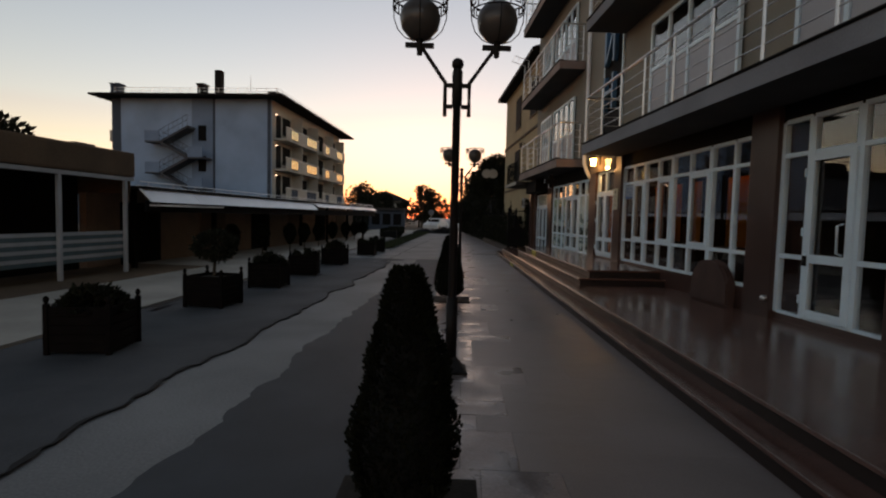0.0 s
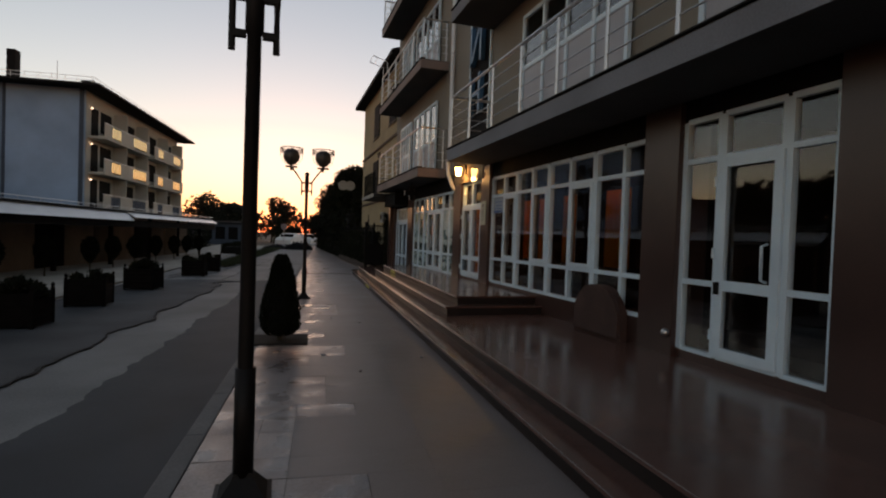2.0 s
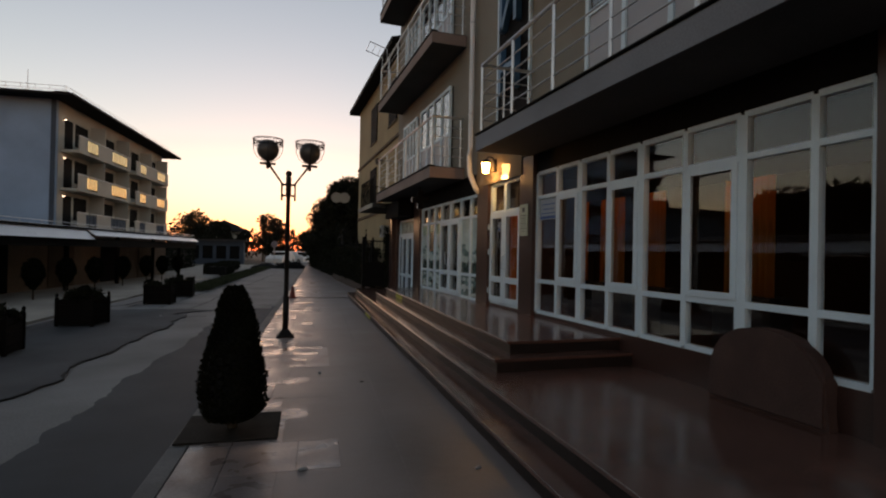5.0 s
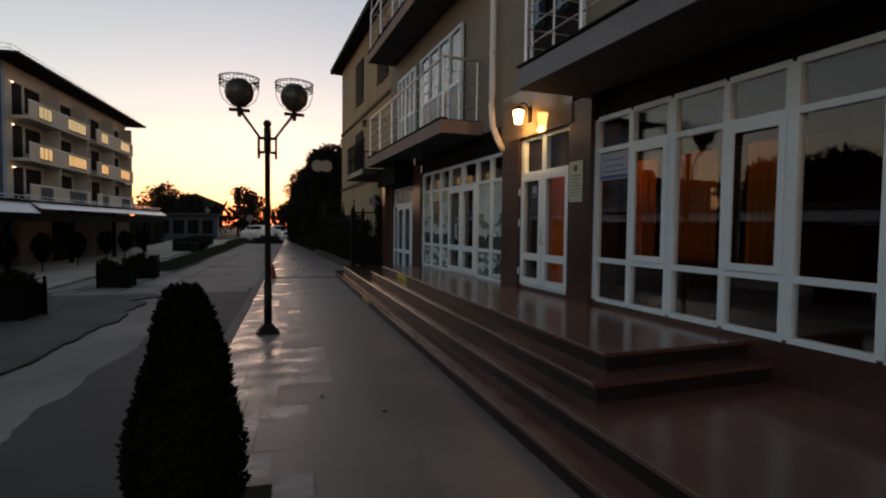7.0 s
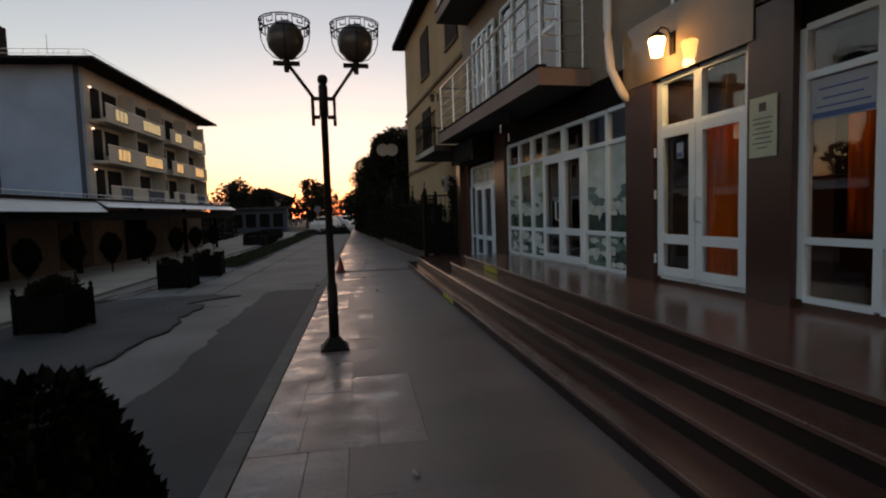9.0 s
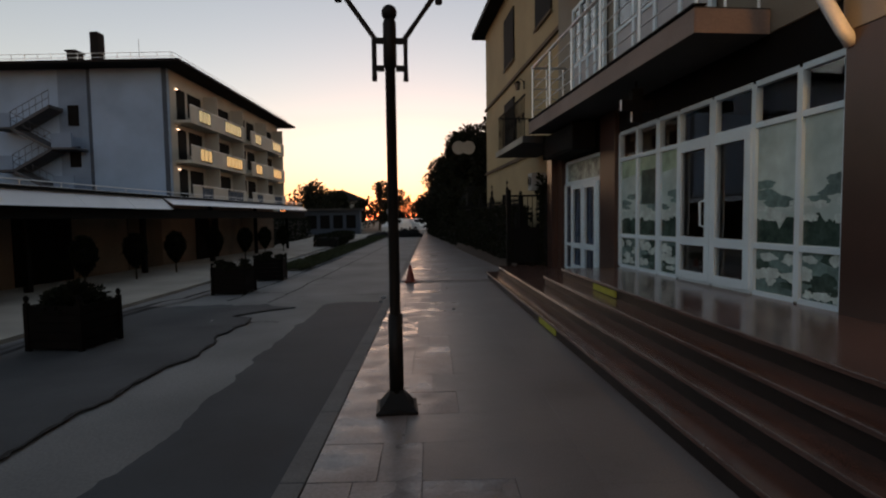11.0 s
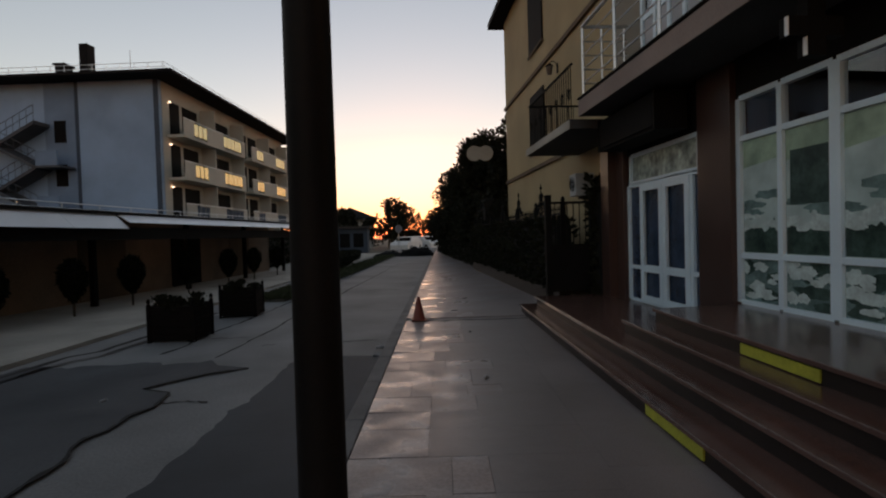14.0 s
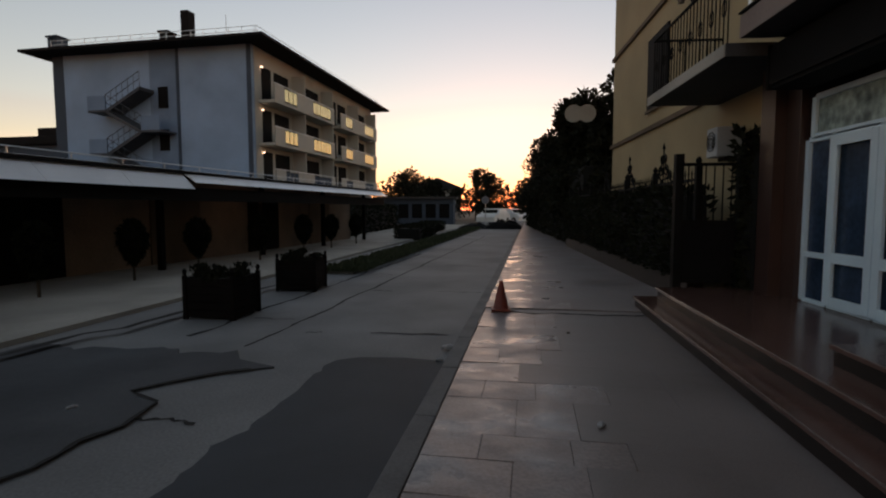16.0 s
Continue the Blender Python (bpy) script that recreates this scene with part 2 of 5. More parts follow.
def rod(bm, a, b, r0, r1=None, sides=8):
    """A round bar from a to b."""
    a, b = Vector(a), Vector(b)
    r1 = r0 if r1 is None else r1
    d = b - a
    q = d.to_track_quat("Z", "Y").to_matrix()
    rings = []
    for p, r in ((a, r0), (b, r1)):
        rings.append([bm.verts.new(p + q @ Vector((r * math.cos(2 * math.pi * i / sides), r * math.sin(2 * math.pi * i / sides), 0))) for i in range(sides)])
    for i in range(sides):
        j = (i + 1) % sides
        bm.faces.new((rings[0][i], rings[0][j], rings[1][j], rings[1][i]))
    bm.faces.new(rings[0][::-1])
    bm.faces.new(rings[1])
    return bm


def lathe(bm, profile, sides=24, centre=(0, 0, 0)):
    """Turns a profile of (radius, height) about z."""
    cx, cy, cz = centre
    rings = []
    for r, z in profile:
        if r < 1e-5:
            rings.append([bm.verts.new((cx, cy, cz + z))])
        else:
            rings.append([bm.verts.new((cx + r * math.cos(2 * math.pi * i / sides), cy + r * math.sin(2 * math.pi * i / sides), cz + z)) for i in range(sides)])
    for a, b in zip(rings, rings[1:]):
        for i in range(sides):
            j = (i + 1) % sides
            if len(a) == 1 and len(b) > 1:
                bm.faces.new((a[0], b[j], b[i]))
            elif len(b) == 1 and len(a) > 1:
                bm.faces.new((a[i], a[j], b[0]))
            elif len(a) > 1:
                bm.faces.new((a[i], a[j], b[j], b[i]))
    return bm


def tube(bm, points, r, sides=6):
    """One bent bar swept along points; closed when the ends meet."""
    pts = [Vector(p) for p in points]
    closed = (pts[0] - pts[-1]).length < 1e-5
    if closed:
        pts = pts[:-1]
    n, rings = len(pts), []
    for i, p in enumerate(pts):
        a = pts[i - 1] if i or closed else p
        b = pts[(i + 1) % n] if i < n - 1 or closed else p
        d = (b - a).normalized()
        side = d.cross(Vector((0.31, 0.17, 0.93))).normalized()
        up = d.cross(side)
        rings.append([bm.verts.new(p + (side * math.cos(2 * math.pi * k / sides) + up * math.sin(2 * math.pi * k / sides)) * r) for k in range(sides)])
    for a, b in zip(rings, rings[1:] + (rings[:1] if closed else [])):
        for k in range(sides):
            bm.faces.new((a[k], a[(k + 1) % sides], b[(k + 1) % sides], b[k]))
    if not closed:
        bm.faces.new(rings[0][::-1])
        bm.faces.new(rings[-1])
    return bm


def prism(bm, outline, z0, z1):
    """An upright slab from an outline of (x, y)."""
    lo = [bm.verts.new((x, y, z0)) for x, y in outline]
    hi = [bm.verts.new((x, y, z1)) for x, y in outline]
    n = len(outline)
    for i in range(n):
        bm.faces.new((lo[i], lo[(i + 1) % n], hi[(i + 1) % n], hi[i]))
    bm.faces.new(hi)
    bm.faces.new(lo[::-1])
    return bm


def leaves(rng, spots, size, jitter=0.6):
    """Small bent leaf faces at the given (place, outward direction)."""
    bm = bmesh.new()
    for p, d in spots:
        d = (Vector(d) + Vector((rng.uniform(-1, 1), rng.uniform(-1, 1), rng.uniform(-1, 1))) * jitter).normalized()
        side = d.cross(Vector((rng.uniform(-1, 1), rng.uniform(-1, 1), rng.uniform(-1, 1)))).normalized()
        s = size * rng.uniform(0.6, 1.4)
        p = Vector(p)
        a, b, c, e = p, p + d * s * 0.6 + side * s * 0.3, p + d * s * 1.2, p + d * s * 0.6 - side * s * 0.3
        bm.faces.new([bm.verts.new(v) for v in (a, b, c, e)])
    return bm


# The street runs 4.4 degrees to the right of the facade's line: u across, v along.
ST = pose(-0.258, 0, 0, 0, 0, -4.4)


def uv(u, v, z=0.0):
    return ST @ Vector((u, v, z))


# ---- ground, road, pavements ----
def wavy(u_at, v0, v1, step, rough, seed):
    """A ragged line along the street: (u, v) points."""
    out, v = [], v0
    while v <= v1:
        n = noise.noise(Vector((v * 0.9, seed, 0))) * rough + noise.noise(Vector((v * 3.1, seed, 5))) * rough * 0.5 + noise.noise(Vector((v * 9, seed, 8))) * rough * 0.25
        out.append((u_at(v) + n, v))
        v += step
    return out


bm = bmesh.new()
bmesh.ops.create_circle(bm, cap_ends=True, segments=64, radius=900)
structure("ground", bm, EARTH, "dark bare earth reaching the horizon", "ground", pose(0, 0, -0.2))
structure("road", B(-4.95, -0.36, -20, 75, -0.195, -0.12), ROAD, "worn grey concrete road with patched asphalt", "road", ST)

# fresh dark asphalt patch along the kerb and the older asphalt by the planters
edge = wavy(lambda v: -1.66 + 0.018 * min(max(v, 0), 14), -20, 19.2, 0.08, 0.15, 3.0)
line = [(-0.40, -20)] + [(-0.40, v) for v in (0, 10, 19.5)] + [(-0.8, 19.55), (-1.2, 19.5), (-1.38, 19.38)] + edge[::-1]
tagged(part("asphalt_patch", prism(bmesh.new(), line, -0.119, -0.108), ASPHALT, None, "", ST), "dark fresh asphalt patch along the kerb", "asphalt patch", "", "structure")
old = wavy(lambda v: -2.56 + 0.021 * max(v, 0), -20, 17.9, 0.08, 0.16, 9.0)
torn = [(-2.26, 18.17), (-2.48, 18.26), (-2.62, 18.33), (-2.47, 18.55), (-2.34, 18.7), (-2.2, 18.86), (-2.0, 18.98), (-1.84, 19.08), (-2.05, 19.16), (-2.26, 19.24)]
old_end = [(u, 19.4 + 0.5 * noise.noise(Vector((u * 2.3, 1, 4))) + 0.12 * noise.noise(Vector((u * 8, 1, 4)))) for u in [-2.45 - 0.1 * k for k in range(23)]]
line = old + torn + old_end + [(-4.85, 10), (-4.85, -20)]
tagged(part("old_asphalt_strip", prism(bmesh.new(), line[::-1], -0.119, -0.102), OLD_ASPHALT, None, "", ST), "cracked old grey asphalt strip under the planters", "asphalt strip", "", "structure")

def crack(name, pts, width, z, label, seed=0):
    rng = random.Random(seed)
    bm, prev = bmesh.new(), None
    for (u0, v0), (u1, v1) in zip(pts, pts[1:]):
        d = Vector((u1 - u0, v1 - v0)).normalized()
        w = width * rng.uniform(0.35, 1.3)
        a = bm.verts.new((u0 - d.y * w, v0 + d.x * w, z))
        b = bm.verts.new((u0 + d.y * w, v0 - d.x * w, z))
        if prev:
            bm.faces.new((prev[0], prev[1], b, a))
        prev = (a, b)
    return tagged(part(name, bm, CRACK, None, "", ST), label, "crack", "", "structure")


# This ribbon also paints the shadow of the step at the asphalt's edge.
crack("road_crack", old + torn[:8], 0.022, -0.098, "dark ribbon for the broken asphalt edge and its shadow", 1)
crack("road_crack", [(u - 0.02, v) for u, v in wavy(lambda v: -3.25 + 0.03 * (v - 22), 20.0, 31, 0.2, 0.12, 4)], 0.03, -0.116, "dark joint along the road edge", 2)
crack("road_crack", [(u, v) for u, v in wavy(lambda v: -2.46 + 0.024 * max(v - 20, 0), 19.7, 42, 0.15, 0.06, 14)], 0.022, -0.116, "long dark joint between the concrete lanes", 3)
for v, u0, u1 in ((20.5, -1.4, -0.42), (23.5, -1.2, -0.36), (20.4, -2.12, -1.92), (17.9, -2.2, -1.72), (23.4, -2.3, -1.9), (27.5, -1.7, -0.8), (21.0, -3.1, -2.5), (31.5, -2.0, -0.5), (25.6, -3.0, -2.4)):
    crack("road_crack", [(u0 + (u1 - u0) * i / 9, v + 0.12 * noise.noise(Vector((i * 0.6, v, 1)))) for i in range(10)], 0.02, -0.115, "dark crack across the worn road", int(v * 10))

# kerb and pavement
KERB_STONES = thing("kerb", "grey concrete kerb stones along the pavement", "kerb", ST, kind="structure")
structure("pavement", B(-0.21, 4.0, -20, 75, -0.19, -0.012), JOINT, "paved walkway in front of the shops", "pavement", ST)
structure("pavement_smooth", B(-0.205, 2.4, -20, -1.5, -0.011, 0.0), PAVE_FLAT, "smooth grey stone walkway by the steps", "pavement", ST)
structure("pavement_far", B(-0.21, 3.2, 21.55, 75, -0.011, 0.012), PAVE_FLAT, "grey walkway beyond the crossing crack", "pavement", ST)
structure("left_pavement", B(-9.5, -4.85, -20, 60, -0.19, -0.06), PALE, "pale concrete walkway before the stalls", "pavement", ST)
kb = wavy(lambda v: -4.8 + 0.022 * max(v, 0) + (0.25 if v > 20 else 0), 8, 34, 0.3, 0.08, 7)
crack("left_kerb_line", kb, 0.05, -0.055, "dark kerb line of the far walkway", 6)
crack("pavement_crack", [(0.0 + 1.83 * i / 14, 21.3 + 0.12 * noise.noise(Vector((i * 0.5, 2, 3)))) for i in range(15)], 0.035, 0.004, "dark crack across the walkway", 8)
structure("pavement_slip", B(-0.205, 2.2, 21.27, 21.55, -0.011, -0.004), PAVE_FLAT, "grey walkway beside the crack", "pavement", ST)

# ---- facade of the shop building ----
X = 4.45          # plane of the shop fronts
L1, L2, L3, L4 = 0.14, 0.28, 0.415, 0.55
U1, U2, U3, U4 = 1.82, 2.06, 2.29, 2.52


def at_u(u, y):
    """The world x of the street line u at world y."""
    a = radians(3.6)
    return (u + 12 * math.sin(a)) / math.cos(a) + (y - 12) * math.tan(radians(3.05))


def terrace(name, u, y0, y1, z0, z1, label):
    t = thing(name, label, "steps", kind="structure")
    out = [(at_u(u, y0), y0), (X + 0.3, y0), (X + 0.3, y1), (at_u(u, y1), y1)]
    part("slab", prism(bmesh.new(), [(x + (0.0 if x > 4.4 else 0.02), y) for x, y in out], z0, z1 - 0.03), RISER, t, "riser with its shade put into the colour")
    part("tread", prism(bmesh.new(), [(x - (0.0 if x > 4.4 else 0.012), y - (0.012 if y == y0 else 0)) for x, y in out], z1 - 0.03, z1), GRANITE, t, "polished brown granite tread")
    # pale rod along the edge: the sky's highlight as a lighter colour
    bm = bmesh.new()
    n = 12
    for i in range(n):
        ya, yb = y0 + (y1 - y0) * i / n, y0 + (y1 - y0) * (i + 1) / n
        rod(bm, (at_u(u, ya) - 0.008, ya, z1 - 0.004), (at_u(u, yb) - 0.008, yb - 0.012, z1 - 0.004), 0.005, 0.005, 5)
    part("nosing", bm, EDGE_HIGHLIGHT, t, "pale strip painting the sky highlight on the step edge")
    return t


terrace("step", U1, -14, 21.75, -0.1, L1, "long brown granite step along the walkway")
terrace("terrace", U2, -14, 21.6, 0.0, L2, "brown granite shop terrace, polished")
terrace("step", U3, 9.52, 18.3, 0.2, L3, "brown granite step before the shop doors")
terrace("landing", U4, 9.74, 18.08, 0.2, L4, "polished brown granite landing before the doors")
for u, v0, v1, z0, z1 in ((U1, 15.9, 16.68, 0.02, 0.105), (U4, 15.9, 16.66, 0.425, 0.5)):
    bm = bmesh.new()
    a, b = Vector((at_u(u, v0) + 0.008, v0)), Vector((at_u(u, v1) + 0.008, v1))
    prism(bm, [(a.x, a.y), (b.x, b.y), (b.x + 0.03, b.y), (a.x + 0.03, a.y)], z0, z1)
    tagged(part("step_marking", bm, YELLOW), "yellow painted warning strip on a step riser", "warning strip", "yellow strips on the steps")

# walls between the openings: (y0, y1, bottom)
ground_plan = FACADE
FRONT = thing("wall_shop_front", "brown stone-clad shop front wall with pillars", "wall", kind="structure")
for y0, y1 in ((-14, -1.2), (0.75, 1.25), (2.95, 3.0), (4.30, 4.80), (6.47, 7.02), (11.73, 12.17), (13.46, 13.98), (18.13, 18.72), (20.695, 21.0)):
    part("pillar", B(4.36, 4.78, y0, y1, 0.0, 2.975, bevel=0.006), CLAD, FRONT, "brown polished stone cladding")
for y0, y1, z1 in ((7.02, 11.73, 0.59), (12.17, 13.46, 0.58), (13.98, 18.13, 0.54), (18.72, 20.695, 0.275), (4.80, 6.47, 0.36), (3.0, 4.3, 0.36), (1.25, 2.95, 0.36), (-1.2, 0.75, 0.36)):
    part("base_wall", B(4.42, 4.75, y0, y1, 0.0, z1), CLAD, FRONT)
for y0, y1, z0 in ((-1.2, 6.47, 2.76), (7.02, 11.73, 2.69), (12.17, 13.46, 2.71), (13.98, 18.13, 2.61), (18.72, 20.695, 2.42)):
    part("lintel", B(4.43, 4.75, y0, y1, z0, 3.018), BLACK, FRONT, "dark lintel")
part("lintel_band", B(4.452, 4.74, -14, 21.0, 2.976, 3.018), BLACK, FRONT, "dark band under the upper wall")
structure("wall_upper", B(4.40, 4.75, -14, 21.0, 3.02, 11.6), BEIGE, "beige rendered upper wall of the shop building", "wall")
structure("wall_north", B(4.75, 14, 20.7, 21.0, 0, 11.6), BEIGE, "beige rendered end wall", "wall")
structure("wall_south", B(4.75, 14, -14, -13.7, 0, 11.6), BEIGE, "beige rendered end wall", "wall")
structure("wall_back", B(13.7, 14, -13.7, 20.7, 0, 11.6), BEIGE, "beige rendered back wall", "wall")
structure("roof", B(4.1, 14.3, -14.3, 21.2, 11.6, 11.9), ROOF, "flat dark roof of the shop building", "roof")
# rooms behind the glass; their lack of light is in the near-black colour
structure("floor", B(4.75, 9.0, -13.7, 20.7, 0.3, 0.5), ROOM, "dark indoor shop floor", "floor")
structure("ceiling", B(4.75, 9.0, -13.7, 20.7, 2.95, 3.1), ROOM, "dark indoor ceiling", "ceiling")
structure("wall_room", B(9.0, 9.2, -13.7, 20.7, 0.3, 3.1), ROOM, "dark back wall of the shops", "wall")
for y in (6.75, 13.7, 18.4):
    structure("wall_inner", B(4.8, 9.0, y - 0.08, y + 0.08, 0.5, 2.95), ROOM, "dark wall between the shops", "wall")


def front(name, ys, zs, label, fills=None, wide=(), rail=0.055, kind="window", x=X):
    """A shop front of white plastic: uprights at ys, rails at zs, and one pane in each field."""
    fills = fills or {}
    w = thing(name, label, kind, kind="structure")
    for i, y in enumerate(ys):
        h = 0.055 if i in wide else 0.032
        part("upright", B(x - 0.03, x + 0.045, y - h, y + h, zs[0], zs[-1], bevel=0.004), UPVC, w, "white plastic frame")
    for z in zs:
        for a, b in zip(ys, ys[1:]):
            a, b = min(a, b), max(a, b)
            part("rail", B(x - 0.026, x + 0.041, a + 0.02, b - 0.02, z - rail / 2, z + rail / 2, bevel=0.004), UPVC, w)
    for i, (a, b) in enumerate(zip(ys, ys[1:])):
        for k, (z0, z1) in enumerate(zip(zs, zs[1:])):
            material = fills.get((i, k), GLASS)
            p = part("pane", B(x + 0.006, x + 0.014, min(a, b) + 0.02, max(a, b) - 0.02, z0 + 0.02, z1 - 0.02), material, w)
            p.visible_shadow = material is not GLASS
    return w


ZA, ZB, ZD, ZC, ZE = (0.37, 1.09, 2.34, 2.76), (0.61, 1.07, 2.32, 2.68), (0.60, 1.02, 2.2, 2.70), (0.56, 1.03, 2.2, 2.60), (0.29, 0.78, 1.97)
win_a = front("window_1", (6.44, 5.96, 5.27, 4.83), ZA, "white glazed shop door with side lights, closed", wide=(1, 2))
front("window_2", (4.27, 3.9, 3.4, 3.03), ZA, "white framed shop window with dark glass")
front("window_3", (2.92, 2.4, 1.85, 1.28), ZA, "white framed shop window with dark glass")
front("window_4", (0.72, 0.1, -0.55, -1.17), ZA, "white framed shop window with dark glass")
win_b = front("window_5", (11.70, 11.12, 10.56, 9.95, 9.38, 8.74, 8.10, 7.47, 7.05), ZB, "long white framed shop window with dark glass", wide=(2, 4, 6))
win_d = front("door_1", (13.43, 12.84, 12.20), ZD, "white double glass door, closed, orange behind one leaf", wide=(0, 1, 2), kind="door")
F = {(i, 0): PRINT_MID for i in (0, 1, 2, 5, 6)}
F.update({(i, 1): PRINT_SKY for i in (0, 1, 2, 5, 6)})
win_c = front("window_6", (18.10, 17.52, 16.92, 16.42, 15.74, 15.08, 14.5, 14.02), ZC, "white shop front with flower posters on the glass", F, wide=(2, 4))


def print_shape(w, name, material, outlines, depth):
    """Flat printed shapes on a pane, outlines in (y, z)."""
    bm = bmesh.new()
    for step, out in enumerate(outlines):
        x = X + depth - 0.00022 * step
        a = [bm.verts.new((x, y, z)) for y, z in out]
        b = [bm.verts.new((x + 0.0006, y, z)) for y, z in out]
        for k in range(len(out)):
            bm.faces.new((a[k], a[(k + 1) % len(out)], b[(k + 1) % len(out)], b[k]))
        bm.faces.new(a)
        bm.faces.new(b[::-1])
    part(name, bm, material, w)


def blot(rng, y, z, ry, rz, lim):
    n, out, seed = 22, [], rng.uniform(0, 99)
    for k in range(n):
        q = 2 * math.pi * k / n
        r = 1 + 0.55 * noise.noise(Vector((math.cos(q) * 1.7, math.sin(q) * 1.7, seed)))
        out.append((min(max(y + ry * r * math.cos(q), lim[0]), lim[1]), min(max(z + rz * r * math.sin(q), lim[2]), lim[3])))
    return out


def poster(w, ya, yb, seed, plaque=False, haze=False):
    """The print on one bay: hills and a dark bank above the rail, white blossom below and on the bank."""
    rng = random.Random(seed)
    y0, y1 = ya + 0.036, yb - 0.036
    up, low = (y0, y1, 1.065, 2.165), (y0, y1, 0.595, 0.995)
    wide = y1 - y0
    if haze:
        print_shape(w, "print_haze", PRINT_LIME, [[(y0, 1.95), (y1, 1.9), (y1, 2.165), (y0, 2.165)]], 0.0046)
    bank = [(y0, 1.065), (y1, 1.065)] + [(y1 - wide * k / 12, 1.3 + 0.16 * noise.noise(Vector((k * 0.35, seed, 2))) + 0.05 * noise.noise(Vector((k * 1.4, seed, 6)))) for k in range(13)]
    print_shape(w, "print_bank", PRINT_HILL, [bank], 0.0044)
    print_shape(w, "print_hill", PRINT_MID, [blot(rng, rng.uniform(y0, y1), z, wide * 0.42, 0.045, up) for z in (1.45, 1.53, 1.62)], 0.0036)
    print_shape(w, "print_bloom", PRINT_BLOOM, [blot(rng, rng.uniform(y0, y1), 1.37 + 0.07 * rng.uniform(-1, 1), wide * rng.uniform(0.1, 0.26), rng.uniform(0.02, 0.055), up) for k in range(6)], 0.0022)
    print_shape(w, "print_shade", PRINT_HILL, [blot(rng, rng.uniform(y0, y1), rng.uniform(0.62, 0.97), wide * rng.uniform(0.15, 0.35), rng.uniform(0.03, 0.08), low) for k in range(5)], 0.0044)
    print_shape(w, "print_bloom", PRINT_BLOOM, [blot(rng, rng.uniform(y0, y1), rng.uniform(0.62, 0.97), wide * rng.uniform(0.12, 0.24), rng.uniform(0.025, 0.06), low) for k in range(9)], 0.0026)
    if plaque:
        print_shape(w, "print_plaque", PRINT_HILL, [[(y0 + wide * 0.1, 1.5), (y1 - wide * 0.1, 1.5), (y1 - wide * 0.1, 1.98), (y0 + wide * 0.1, 1.98)]], -0.0002)


C_YS = (18.10, 17.52, 16.92, 16.42, 15.74, 15.08, 14.5, 14.02)
for i, plaque, haze in ((0, False, True), (1, True, True), (2, False, True), (5, False, False), (6, False, False)):
    poster(win_c, C_YS[i + 1], C_YS[i], 20 + i, plaque, haze)
win_e = front("door_2", (20.66, 20.24, 19.61, 18.98, 18.75), ZE, "white glazed door with blue film on its panes", {(i, k): BLUE_FILM for i in range(4) for k in range(2)}, wide=(1, 2, 3), kind="door")
front("window_7", (20.58, 18.8), (2.0, 2.40), "pale sign panel above the door", {(0, 0): SIGN_PANEL}, kind="sign")

# frames of the door leaves inside the fields, handles and hinges
def leaf(w, y0, y1, z0, z1, zmid):
    for a in (y0 + 0.03, y1 - 0.03):
        part("leaf_frame", B(X - 0.055, X - 0.027, a - 0.045, a + 0.045, z0, z1, bevel=0.005), UPVC, w, "white door leaf frame")
    for z in (z0 + 0.04, zmid, z1 - 0.04):
        part("leaf_rail", B(X - 0.053, X - 0.028, y0 + 0.07, y1 - 0.07, z - 0.05, z + 0.05, bevel=0.005), UPVC, w)


def handle(w, y, z0, z1):
    bm = bmesh.new()
    tube(bm, [(X - 0.05, y, z0), (X - 0.11, y, z0 + 0.02), (X - 0.115, y, z1 - 0.02), (X - 0.05, y, z1)], 0.014, 8)
    part("door_handle", bm, UPVC, w, "white pull handle", smooth=True)


def hinge(w, y, z):
    bm = bmesh.new()
    rod(bm, (X - 0.065, y, z - 0.05), (X - 0.065, y, z + 0.05), 0.014, 0.014, 8)
    part("hinge", bm, UPVC, w)


leaf(win_a, 5.29, 5.94, 0.40, 2.32, 1.09)
handle(win_a, 5.40, 1.16, 1.50)
for z in (0.6, 1.4, 2.1):
    hinge(win_a, 5.98, z)
leaf(win_d, 12.22, 12.82, 0.63, 2.18, 1.02)
leaf(win_d, 12.86, 13.41, 0.63, 2.18, 1.02)
handle(win_d, 12.78, 1.2, 1.45)
for z in (0.8, 1.5, 1.95):
    hinge(win_d, 13.45, z)
leaf(win_c, 15.76, 16.40, 0.58, 2.18, 1.03)
leaf(win_c, 15.10, 15.72, 0.58, 2.18, 1.03)
handle(win_c, 15.82, 1.2, 1.5)
leaf(win_e, 19.63, 20.22, 0.31, 1.95, 0.78)
leaf(win_e, 19.0, 19.59, 0.31, 1.95, 0.78)
for i in (1, 3, 5):
    ys = (11.70, 11.12, 10.56, 9.95, 9.38, 8.74, 8.10)
    for y in (ys[i] - 0.06, ys[i + 1] + 0.06):
        part("sash_stile", B(X - 0.045, X - 0.028, y - 0.03, y + 0.03, 1.10, 2.29, bevel=0.004), UPVC, win_b, "white sash frame")
    for z in (1.13, 2.26):
        part("sash_rail", B(X - 0.043, X - 0.029, ys[i + 1] + 0.09, ys[i] - 0.09, z - 0.03, z + 0.03, bevel=0.004), UPVC, win_b)

